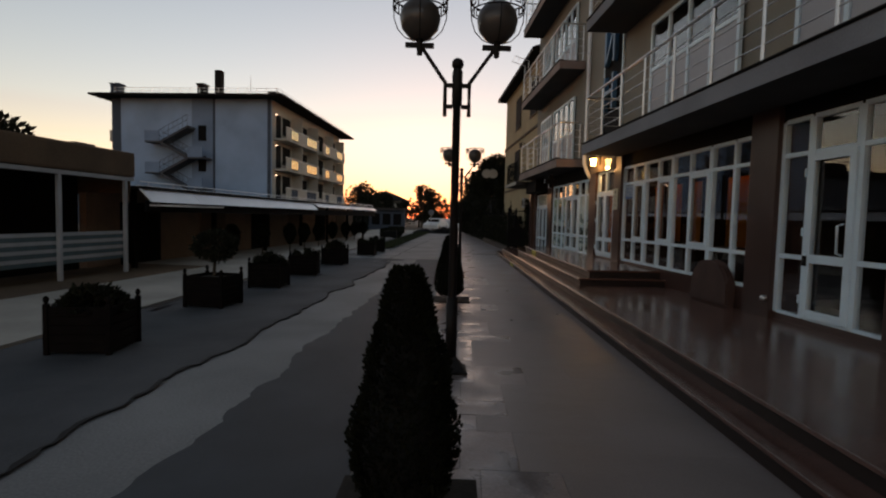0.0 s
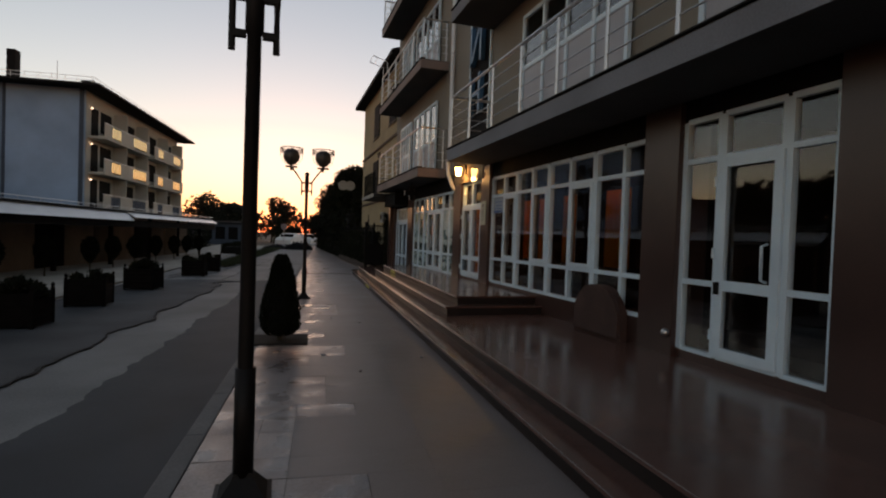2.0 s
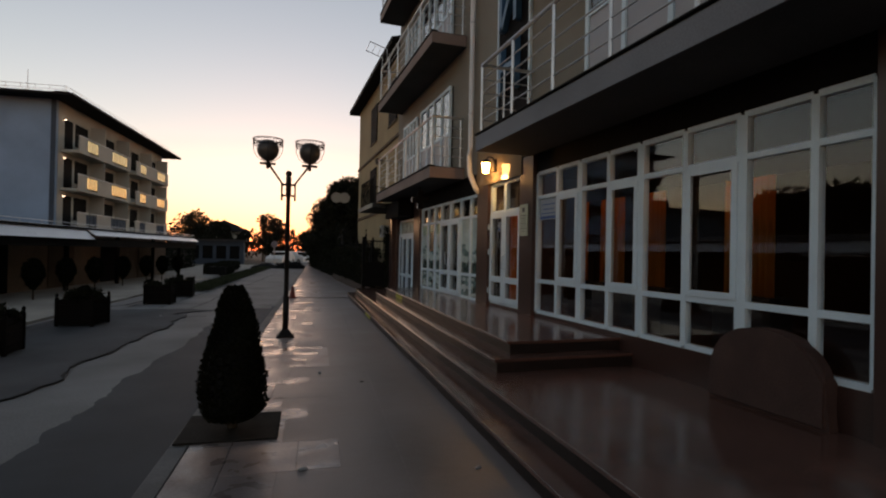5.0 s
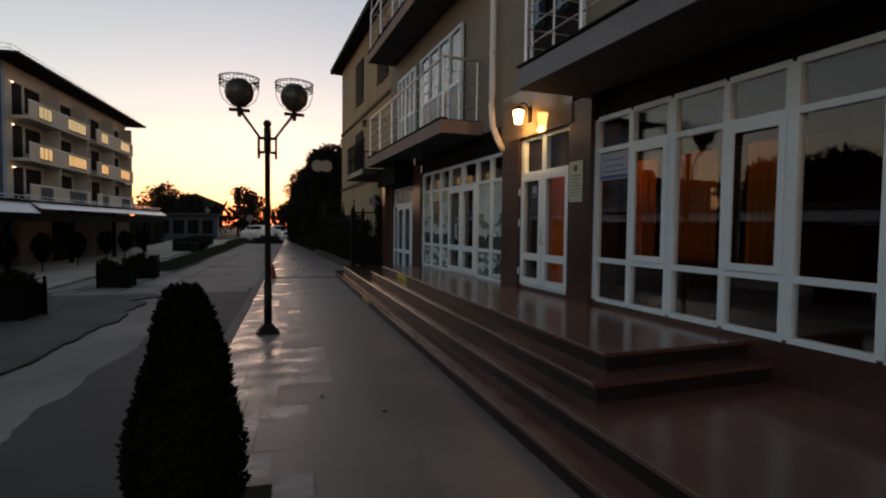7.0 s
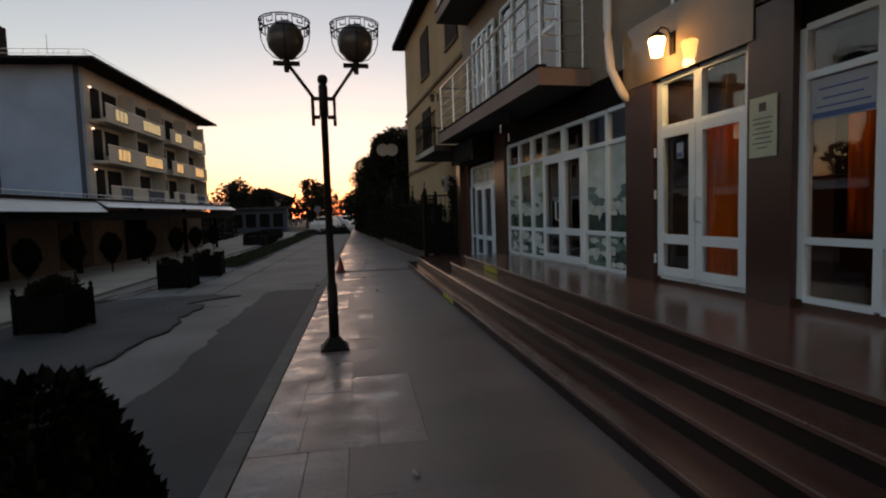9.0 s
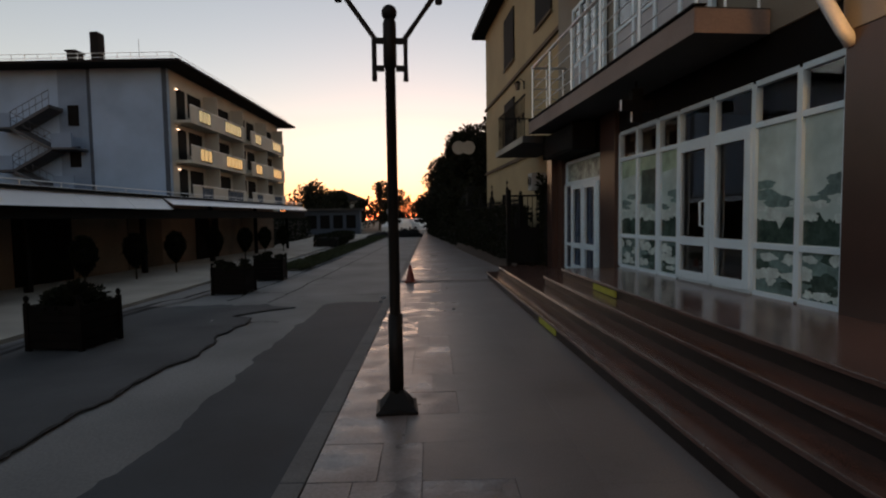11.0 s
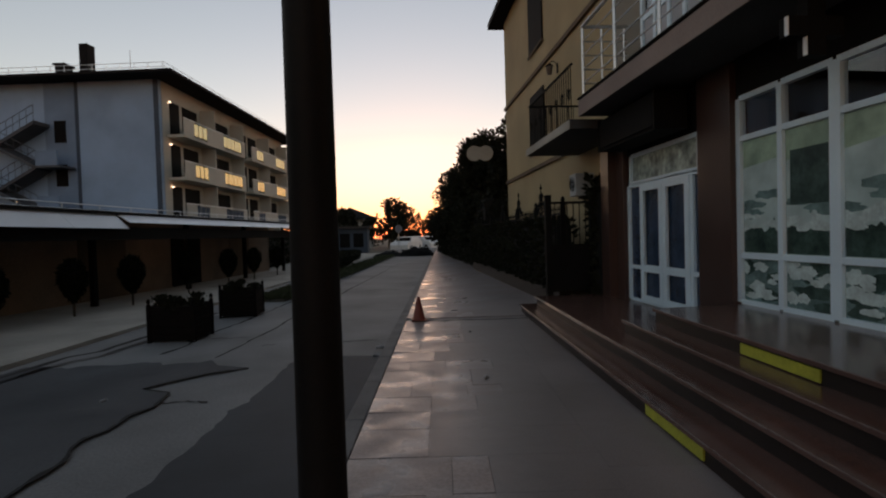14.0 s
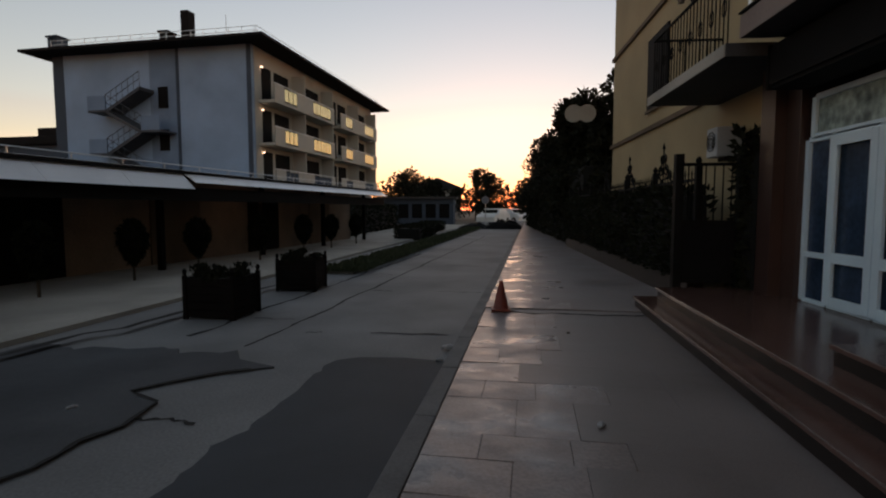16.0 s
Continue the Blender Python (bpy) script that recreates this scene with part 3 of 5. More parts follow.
# curtains and a warm lamp inside
def curtain(y0, y1, z0, z1, label, x0=4.78):
    bm, rows = bmesh.new(), []
    n = int((y1 - y0) * 60)
    for i in range(n + 1):
        y = y0 + (y1 - y0) * i / n
        x = x0 + 0.022 * math.sin(i * 1.3) + 0.01 * math.sin(i * 0.47 + y0)
        rows.append((bm.verts.new((x, y, z0)), bm.verts.new((x, y, z1)), bm.verts.new((x + 0.006, y, z1)), bm.verts.new((x + 0.006, y, z0))))
    for a, b in zip(rows, rows[1:]):
        for k in range(4):
            bm.faces.new((a[k], b[k], b[(k + 1) % 4], a[(k + 1) % 4]))
    return tagged(part("curtain", bm, CURTAIN, None, "", None, True), label, "curtain", "orange curtains")


curtain(12.2, 12.84, 0.6, 2.66, "orange curtain hanging behind the door glass", 4.56)
# Boards added to block the orange glow behind these two panes.
tagged(part("glow_blocker", B(4.53, 4.56, 12.87, 13.44, 0.56, 2.68), ROOM), "dark board added to keep the door pane dark", "screen")
tagged(part("glow_blocker", B(4.53, 4.56, 12.2, 12.86, 2.16, 2.68), ROOM), "dark board added to keep the pane above the door dark", "screen")
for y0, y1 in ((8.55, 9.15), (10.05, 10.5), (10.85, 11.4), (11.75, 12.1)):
    # Added block: carries the short drape so the lower panes stay dark.
    tagged(part("drape_block", B(5.25, 5.55, y0 - 0.05, y1 + 0.05, 0.502, 1.078, bevel=0.01), ROOM), "dark block added under the drape behind the lower panes", "bench", "benches inside the shop")
    curtain(y0, y1, 1.08, 2.3, "orange drape hanging inside the shop room", 5.35)


# ---- balconies ----
def balcony(name, x0, x1, y0, y1, z, label, edge_mat, thick=0.24, ends=(True, True), height=1.0, group="balconies of the shop building"):
    b = thing(name, label, "balcony", pose(0, 0, 0), group)
    part("slab", B(x0, x1, y0, y1, z, z + thick, bevel=0.01), PLASTER, b, "slab with its underside shade in the colour")
    # lighter bands cover the slab's shade colour where the edges face the sky
    part("edge_band", B(x0 - 0.012, x0, y0 - 0.01, y1 + 0.01, z, z + thick - 0.02, bevel=0.004), edge_mat, b)
    for y in (y0 - 0.012, y1):
        part("edge_band", B(x0, x1 - 0.01, y, y + 0.012, z, z + thick - 0.02, bevel=0.003), edge_mat, b)
    part("coping", B(x0 - 0.03, x0 + 0.10, y0 - 0.02, y1 + 0.02, z + thick, z + thick + 0.02, bevel=0.004), IRON, b, "dark thin edge flashing")
    zt = z + thick + 0.02
    n = max(2, round((y1 - y0) / 1.05))
    for i in range(n + 1):
        y = y0 + 0.06 + (y1 - y0 - 0.12) * i / n
        bm = bmesh.new()
        rod(bm, (x0 + 0.05, y, zt), (x0 + 0.05, y, zt + height), 0.021, 0.021, 8)
        part("post", bm, STEEL, b, "brushed steel post")
    for k in range(5):
        bm = bmesh.new()
        r = 0.026 if k == 4 else 0.009
        zz = zt + height * (k + 1) / 5 + (0.01 if k == 4 else 0)
        rod(bm, (x0 + 0.05, y0 + 0.04, zz), (x0 + 0.05, y1 - 0.04, zz), r, r, 8)
        part("handrail" if k == 4 else "bar", bm, STEEL, b)
        for side, y in zip(ends, (y0 + 0.06, y1 - 0.06)):
            if side:
                bm = bmesh.new()
                rod(bm, (x0 + 0.05, y, zz), (x1 - 0.02, y, zz), r, r, 8)
                part("handrail" if k == 4 else "bar", bm, STEEL, b)
    for side, y in zip(ends, (y0 + 0.06, y1 - 0.06)):
        if side:
            for q in (0.45, 0.9):
                bm = bmesh.new()
                rod(bm, (x0 + (x1 - x0) * q, y, zt), (x0 + (x1 - x0) * q, y, zt + height), 0.014, 0.014, 8)
                part("post", bm, STEEL, b)
    return b


for k in range(3):
    balcony("balcony", 3.5, 4.40, -12.0, 11.9, 2.98 + 2.76 * k, "long grey balcony with a steel railing", SLAB_EDGE, ends=(False, True))
    balcony("balcony", 3.66, 4.40, 14.85, 20.55, 3.0 + 2.76 * k, "balcony with pinkish slab and steel railing", PINK_SLAB)


rack = thing("drying_rack", "thin metal clothes drying rack on a balcony rail", "drying rack")
for y in (19.7, 20.42):
    part("arm", tube(bmesh.new(), [(3.71, y, 6.95), (3.71, y, 7.4), (3.2, y, 7.56)], 0.012, 6), STEEL, rack)
for q in (0.3, 0.65, 0.98):
    part("line", rod(bmesh.new(), (3.71 - 0.51 * q, 19.7, 7.4 + 0.16 * q), (3.71 - 0.51 * q, 20.42, 7.4 + 0.16 * q), 0.005, 0.005, 5), STEEL, rack)


def upper_window(y0, y1, z0, label, n=3, h=2.1, low=1.15):
    w = thing("window", label, "window", kind="structure")
    # black sheet on the wall paints the unlit room behind the panes
    part("dark_backing", B(4.37, 4.396, y0, y1, z0, z0 + h), BLACK, w, "black sheet standing in for the unlit opening")
    step = (y1 - y0) / n
    for i in range(n + 1):
        y = y0 + step * i
        part("upright", B(4.31, 4.366, y - 0.035, y + 0.035, z0, z0 + h, bevel=0.004), UPVC, w)
    for i in range(n):
        a, b = y0 + step * i + 0.04, y0 + step * (i + 1) - 0.04
        part("lower_panel", B(4.335, 4.362, a, b, z0 + 0.04, z0 + low), PANEL_WHITE, w, "white opaque panel")
        part("pane", B(4.345, 4.353, a, b, z0 + low + 0.07, z0 + h - 0.05), GLASS, w)
        for z in (z0 + 0.02, z0 + low + 0.03, z0 + h - 0.03):
            part("rail", B(4.315, 4.364, a, b, z - 0.035, z + 0.035, bevel=0.004), UPVC, w)
    return w


for k in range(3):
    z = 3.28 + 2.76 * k
    for y0, y1 in ((7.4, 10.3), (3.2, 6.2), (-1.2, 1.8)):
        upper_window(y0, y1, z, "wide balcony window with white lower panels", 4)
    for y0, y1 in ((15.65, 18.05), (18.5, 19.9)):
        upper_window(y0, y1, z, "balcony window with white lower panels", 4, 1.9, 0.82)


def letter(text, y, z, size, label):
    cu = bpy.data.curves.new("letter", "FONT")
    cu.body, cu.size, cu.extrude = text, size, 0.05
    ob = new("tmp", cu)
    dg = bpy.context.evaluated_depsgraph_get()
    me = bpy.data.meshes.new_from_object(ob.evaluated_get(dg))
    bpy.data.objects.remove(ob)
    me.materials.clear()
    me.materials.append(BLUE_SIGN)
    o = new("sign_letter", me)
    o.matrix_basis = ground_plan @ Matrix.Translation((4.315, y, z)) @ Matrix(((0, 0, -1, 0), (-1, 0, 0, 0), (0, 1, 0, 0), (0, 0, 0, 1)))
    return tagged(o, label, "sign letter", "blue letters on the wall")


strip = thing("window", "tall black strip for the dark recess and its windows", "window", kind="structure")
# Flat black sheet in place of the shaded recess behind the letters.
part("pane", B(4.37, 4.397, 11.95, 13.1, 3.25, 9.8), BLACK, strip)
for y in (11.93, 13.12):
    part("upright", B(4.35, 4.399, y - 0.025, y + 0.025, 3.2, 9.8, bevel=0.004), UPVC, strip)
letter("\u0418", 13.0, 5.25, 1.15, "large blue raised letter on the upper wall")
letter("\u041d", 13.0, 4.15, 1.15, "large blue raised letter on the upper wall")

# rain pipe with its bends
bm = bmesh.new()
tube(bm, [(4.3, 14.25, 11.4), (4.3, 14.25, 3.55), (4.22, 14.1, 3.35), (4.22, 14.05, 3.0), (4.3, 13.95, 2.72), (4.38, 13.95, 2.62)], 0.05, 10)
pipe = thing("rain_pipe", "white rain pipe running down the facade", "rain pipe")
part("pipe", bm, WHITE, pipe, smooth=True)
for z in (10, 8, 6, 4.2):
    bm = bmesh.new()
    lathe(bm, [(0.058, -0.02), (0.06, 0.0), (0.058, 0.02)], 12, (4.3, 14.25, z))
    part("clamp", bm, STEEL, pipe)


# wall lantern over the door
def lantern(m, label, glass=None):
    t = thing("wall_lantern", label, "wall lamp", m)
    part("back_plate", B(-0.02, 0.0, -0.04, 0.04, -0.16, 0.06, bevel=0.006), IRON, t)
    bm = bmesh.new()
    tube(bm, [(-0.02, 0, 0.0), (-0.07, 0, 0.09), (-0.14, 0, 0.1), (-0.19, 0, 0.05)], 0.009, 8)
    part("arm", bm, IRON, t)
    bm = bmesh.new()
    lathe(bm, [(0.0, 0.05), (0.03, 0.045), (0.09, 0.0), (0.095, -0.01)], 8, (-0.19, 0, 0.0))
    part("cap", bm, IRON, t)
    bm = bmesh.new()
    lathe(bm, [(0.078, -0.012), (0.082, -0.03), (0.055, -0.19), (0.0, -0.2)], 8, (-0.19, 0, 0.0))
    part("glass", bm, glass or LANTERN, t, "amber glass")
    return t


tagged(part("tile_panel", B(4.346, 4.359, 12.1, 14.0, 2.72, 3.4, bevel=0.002), GLOSS_TILE), "polished beige tile panel above the door", "tile panel", "", "structure")
lantern(pose(4.346, 13.1, 3.06), "lit iron wall lantern with amber glass above the door")
glow("lantern_light", (4.17, 13.1, 2.82), 2.4, (1.0, 0.68, 0.26), 0.06)
panel_light("room_light", (4.84, 12.5, 2.92), (4.72, 12.5, 1.4), 1.9, (1.0, 0.5, 0.18), 0.5, 0.12)
for y, w in ((8.85, 0.28), (10.25, 0.14), (11.1, 0.18)):
    panel_light("room_light", (5.15, y, 2.92), (5.3, y, 1.5), w, (1.0, 0.5, 0.18), 0.5, 0.12)

# pharmacy cross hanging under the balcony
cross = thing("hanging_cross_sign", "dark cross-shaped sign hanging under the balcony", "sign", pose(3.93, 16.55, 2.7))
cross.scale = (0.68, 0.68, 0.68)
part("cross_arm", B(-0.3, 0.3, -0.07, 0.07, -0.1, 0.1, bevel=0.006), BLACK, cross)
part("cross_post", B(-0.1, 0.1, -0.072, 0.072, -0.3, 0.3, bevel=0.006), BLACK, cross)
for a in ((-0.312, -0.3, -0.068, -0.02, -0.095, 0.095), (-0.112, -0.1, -0.068, -0.02, -0.295, -0.11)):
    part("edge_strip", B(*a), WHITE, cross, "pale edge strip of the cross")
bm = bmesh.new()
rod(bm, (0, 0, 0.29), (0, 0, 0.45), 0.02, 0.02, 8)
part("bracket", bm, IRON, cross)

# black box in place of the shaded void above the door; notices and plates
sb = thing("sign_box", "black box standing in for the shaded void above the door", "sign box")
part("case", B(3.98, 4.36, 18.9, 20.6, 2.48, 2.93, bevel=0.01), BLACK, sb)
part("face", B(3.955, 3.975, 18.95, 20.55, 2.52, 2.89), BLACK, sb, "black front of the stand-in box")
for y in (18.91, 20.59):
    part("box_rim", B(3.95, 3.98, y - 0.02, y + 0.02, 2.48, 2.93), IRON, sb)
bm = bmesh.new()
bmesh.ops.create_uvsphere(bm, u_segments=14, v_segments=10, radius=0.045, matrix=Matrix.Translation((4.33, 6.53, 0.52)))
rod(bm, (4.33, 6.53, 0.52), (4.37, 6.53, 0.52), 0.02, 0.02, 10)
part("knob", bm, STEEL, FRONT, "small round metal knob", None, True)
part("door_lock", B(X - 0.07, X - 0.05, 5.9, 5.96, 1.0, 1.12, bevel=0.004), IRON, win_a, "dark door lock")
notice = thing("notice", "white paper notice taped inside the window", "notice")
part("sheet", B(X + 0.0, X + 0.004, 11.16, 11.66, 1.98, 2.28), PAPER, notice)
for z, w in ((2.2, 0.36), (2.13, 0.3), (2.07, 0.4)):
    part("text_line", B(X - 0.003, X - 0.001, 11.41 - w / 2, 11.41 + w / 2, z - 0.006, z + 0.006), INK_BLUE, notice)
part("text_line", B(X - 0.003, X - 0.001, 11.18, 11.64, 1.99, 2.03), INK_BLUE, notice)
plate = thing("plaque", "pale green-gold plaque with fine text on the pillar", "plaque")
part("plate", B(4.345, 4.358, 11.86, 12.13, 1.75, 2.24, bevel=0.003), GOLD_PLATE, plate)
part("emblem", B(4.341, 4.344, 11.96, 12.03, 2.12, 2.19), INK, plate)
for i in range(7):
    w = (0.2, 0.18, 0.14, 0.2, 0.16, 0.19, 0.1)[i]
    part("text_line", B(4.341, 4.344, 11.995 - w / 2, 11.995 + w / 2, 2.06 - i * 0.04, 2.068 - i * 0.04), INK, plate)
st = thing("sticker", "small white and blue sticker on the door glass", "sticker")
part("sheet", B(X - 0.002, X + 0.003, 13.08, 13.18, 1.86, 2.02), PAPER, st)
part("blue_band", B(X - 0.006, X - 0.004, 13.09, 13.17, 1.87, 1.92), INK_BLUE, st)

# rounded brown block by the window
bm = bmesh.new()
out = [(7.77 + 0.52, 0.27)] + [(7.77 + 0.49 * math.cos(q * math.pi / 16), 0.60 + 0.32 * math.sin(q * math.pi / 16)) for q in range(17)] + [(7.77 - 0.52, 0.27)]
lo = [bm.verts.new((4.27, y, z)) for y, z in out]
hi = [bm.verts.new((4.415, y, z)) for y, z in out]
for i in range(len(out)):
    j = (i + 1) % len(out)
    bm.faces.new((lo[i], hi[i], hi[j], lo[j]))
bm.faces.new(lo)
bm.faces.new(hi[::-1])
bmesh.ops.bevel(bm, geom=[e for e in bm.edges if abs(e.verts[0].co.x - e.verts[1].co.x) < 0.01], offset=0.03, segments=3, affect="EDGES")
tagged(part("stone_block", bm, BLOCK), "low rounded brown block standing on the terrace", "stone block")


ground_plan = STREET


# ---- street lamps ----
def street_lamp(m):
    t = thing("street_lamp", "dark bronze street lamp with two globes, unlit", "street lamp", m, "street lamps along the kerb")
    bm = bmesh.new()
    lathe(bm, [(0.0, 0.0), (0.21, 0.0), (0.21, 0.022), (0.175, 0.03), (0.075, 0.125), (0.064, 0.15)], 4)
    bmesh.ops.rotate(bm, verts=bm.verts[:], cent=(0, 0, 0), matrix=Matrix.Rotation(radians(45), 3, "Z"))
    part("base", bm, BRONZE, t)
    bm = bmesh.new()
    rod(bm, (0, 0, 0.12), (0, 0, 0.7), 0.053, 0.053, 24)
    part("sleeve", bm, BRONZE, t, smooth=True)
    bm = bmesh.new()
    lathe(bm, [(0.040, 0.69), (0.036, 2.45), (0.047, 2.46), (0.047, 2.76), (0.03, 2.8), (0.0, 2.8)], 24)
    part("pole", bm, BRONZE, t, smooth=True)
    bm = bmesh.new()
    bmesh.ops.create_uvsphere(bm, u_segments=14, v_segments=10, radius=0.055, matrix=Matrix.Translation((0, 0, 2.83)))
    part("finial", bm, BRONZE, t, smooth=True)
    for s in (-1, 1):
        bm = bmesh.new()
        tube(bm, [(s * 0.11, 0, 2.36), (s * 0.11, 0, 2.66), (s * 0.33, 0, 2.97)], 0.019, 8)
        box(bm, min(s * 0.04, s * 0.12), max(s * 0.04, s * 0.12), -0.018, 0.018, 2.43, 2.465)
        box(bm, min(s * 0.04, s * 0.12), max(s * 0.04, s * 0.12), -0.018, 0.018, 2.62, 2.655)
        part("bracket_arm", bm, BRONZE, t)
        bm = bmesh.new()
        box(bm, s * 0.35 - 0.13, s * 0.35 + 0.13, -0.022, 0.022, 2.965, 3.005, bevel=0.004)
        rod(bm, (s * 0.35, 0, 2.9), (s * 0.35, 0, 3.06), 0.025, 0.035, 10)
        part("holder", bm, BRONZE, t)
        bm = bmesh.new()
        lathe(bm, [(0.05, -0.19), (0.1, -0.165), (0.165, -0.09), (0.185, 0.0), (0.165, 0.09), (0.1, 0.16), (0.0, 0.185)], 24, (s * 0.35, 0, 3.22))
        part("globe", bm, GLOBE, t, "grey frosted globe", smooth=True)
        for zz, rr in ((3.30, 0.235), (3.40, 0.25)):
            ring = bmesh.new()
            tube(ring, [(s * 0.35 + rr * math.cos(a * math.pi / 12), rr * math.sin(a * math.pi / 12), zz) for a in range(25)], 0.007, 5)
            part("hoop", ring, BRONZE, t, "thin iron hoop")
        for a in range(4):
            ang = a * math.pi / 2 + math.pi / 4 * 0
            pts = [(0.04, 3.02), (0.13, 3.05), (0.20, 3.12), (0.235, 3.22), (0.24, 3.30)]
            stay = tube(bmesh.new(), [(s * 0.35 + r * math.cos(ang), r * math.sin(ang), z) for r, z in pts], 0.005, 5)
            part("cage_stay", stay, BRONZE, t, "thin curved iron stay")
        key = bmesh.new()
        n = 10
        for i in range(n):
            a0 = 2 * math.pi * i / n

            def P(f, z):
                a = a0 + f * 2 * math.pi / n
                return (s * 0.35 + 0.243 * math.cos(a), 0.243 * math.sin(a), z)
            tube(key, [P(0.05, 3.30), P(0.05, 3.385), P(0.8, 3.385), P(0.8, 3.33), P(0.4, 3.33), P(0.4, 3.355)], 0.008, 4)
        part("key_band", key, BRONZE, t, "meander pattern band")
    return t


lamp = street_lamp(pose(0.298, 4.97, 0))
lamp.scale = (1.03, 1.03, 1.03)
far_lamp = copy_thing(lamp, pose(1.013, 13.96, 0))
far_lamp.scale = (0.975, 0.975, 0.975)


# ---- clipped thujas beside the kerb ----
def thuja(m, height, radius, seed, label):
    t = thing("thuja", label, "conifer", m, "clipped thujas along the kerb")
    rng = random.Random(seed)

    def rad(h, a):
        base = (min(1.0, (h + 0.05) / 0.14) ** 0.5) * (1 - max(0, h - 0.25) / 0.77) ** 0.42
        base *= 1 - 0.14 * min(1.0, max(0.0, (h - 0.6) / 0.16))
        return radius * max(0.05, base) * (1 + 0.20 * noise.noise(Vector((math.cos(a) * 1.8, math.sin(a) * 1.8, h * 5 + seed))) + 0.08 * noise.noise(Vector((math.cos(a) * 5, math.sin(a) * 5, h * 14))))
    core = bmesh.new()
    rings = []
    for i in range(17):
        h = i / 16
        rings.append([core.verts.new((0.86 * rad(h, a * math.pi / 10) * math.cos(a * math.pi / 10), 0.86 * rad(h, a * math.pi / 10) * math.sin(a * math.pi / 10), 0.1 + h * (height - 0.16))) for a in range(20)])
    for p, q in zip(rings, rings[1:]):
        for i in range(20):
            core.faces.new((p[i], p[(i + 1) % 20], q[(i + 1) % 20], q[i]))
    core.faces.new(rings[0][::-1])
    core.faces.new(rings[-1])
    part("inner_crown", core, CROWN_SHADE, t, "solid core with the shade among the leaves painted in")
    spots = []
    for i in range(15000):
        h = rng.random() ** 1.15
        a = rng.uniform(0, 2 * math.pi)
        r = rad(h, a) * rng.uniform(0.84, 1.03)
        spots.append(((r * math.cos(a), r * math.sin(a), 0.08 + h * (height - 0.1)), (math.cos(a) * 0.8, math.sin(a) * 0.8, 0.9)))
    part("crown", leaves(rng, spots, 0.022, 0.6), THUJA, t, "dense dark green clipped foliage")
    bm = bmesh.new()
    rod(bm, (0, 0, -0.02), (0, 0, 0.3), 0.04, 0.03, 10)
    part("trunk", bm, BARK, t)
    return t


thuja(pose(-0.07, 2.52, 0), 1.25, 0.25, 1, "dark green clipped thuja beside the kerb")
thuja(pose(0.50, 9.30, 0), 1.17, 0.25, 5, "dark green clipped thuja in a square tree pit")
for x, y in ((-0.06, 2.52), (0.50, 9.33)):
    tagged(part("tree_pit", B(-0.37, 0.37, -0.34, 0.34, 0.001, 0.014), PIT, None, "", pose(x, y, 0, 0, 0, -3.6)), "dark square earth pit around a thuja", "tree pit", "tree pits in the walkway")


# ---- planters ----
def planter_bush(t, kind, seed):
    rng = random.Random(seed)
    spots = []
    if kind == "ball":
        bm = bmesh.new()
        rod(bm, (0, 0, 0.5), (0.02, 0, 0.78), 0.03, 0.025, 8)
        part("stem", bm, BARK, t)
        for i in range(2600):
            d = Vector((rng.gauss(0, 1), rng.gauss(0, 1), rng.gauss(0, 1))).normalized()
            lump = 1 + 0.25 * noise.noise(d * 2.5 + Vector((seed, 0, 0)))
            spots.append((Vector((0.02, 0, 1.02)) + Vector((d.x * 0.36, d.y * 0.36, d.z * 0.24)) * lump * rng.uniform(0.6, 1.0), d))
    elif kind == "bush":
        for i in range(2600):
            d = Vector((rng.gauss(0, 1), rng.gauss(0, 1), abs(rng.gauss(0, 1)))).normalized()
            lump = 1 + 0.3 * noise.noise(d * 2.5 + Vector((seed, 0, 0)))
            spots.append((Vector((0, 0, 0.45)) + Vector((d.x * 0.33, d.y * 0.33, d.z * 0.26)) * lump * rng.uniform(0.6, 1.0), d))
    else:
        for i in range(1300):
            k = rng.randrange(5)
            cx, cy = 0.26 * math.cos(k * 1.26 + seed), 0.26 * math.sin(k * 1.26 + seed)
            h = rng.random()
            spots.append(((cx + rng.gauss(0, 0.05), cy + rng.gauss(0, 0.05), 0.44 + h * 0.14 * (1 + 0.5 * (k % 2))), (cx, cy, 1.2)))
    part("plant", leaves(rng, spots, 0.05, 0.7), FOIL, t, "dark green leaves")


def planter(m, kind, seed, label):
    t = thing("planter", label, "planter", m, "wooden planters along the road")
    h, w = 0.50, 0.32
    corner = [(-w, -w), (w, -w), (w, w), (-w, w)]
    for i in range(5):
        z0 = 0.03 + i * h / 5
        for k in range(4):
            board = B(-w + 0.02, w - 0.02, -w - 0.012, -w + 0.012, z0, z0 + h / 5 - 0.006, bevel=0.004)
            bmesh.ops.rotate(board, verts=board.verts[:], cent=(0, 0, 0), matrix=Matrix.Rotation(k * math.pi / 2, 3, "Z"))
            part("board", board, WOOD_DARK, t, "dark stained planter board")
    for x, y in corner:
        bm = box(bmesh.new(), x - 0.026, x + 0.026, y - 0.026, y + 0.026, 0.0, h + 0.06, bevel=0.005)
        lathe(bm, [(0.014, 0), (0.02, 0.015), (0.032, 0.045), (0.02, 0.075), (0.0, 0.09)], 10, (x, y, h + 0.06))
        part("corner_post", bm, WOOD_DARK, t, "post with a turned knob")
    part("soil", B(-w + 0.015, w - 0.015, -w + 0.015, w - 0.015, 0.04, h - 0.03), PIT, t)
    planter_bush(t, kind, seed)
    return t


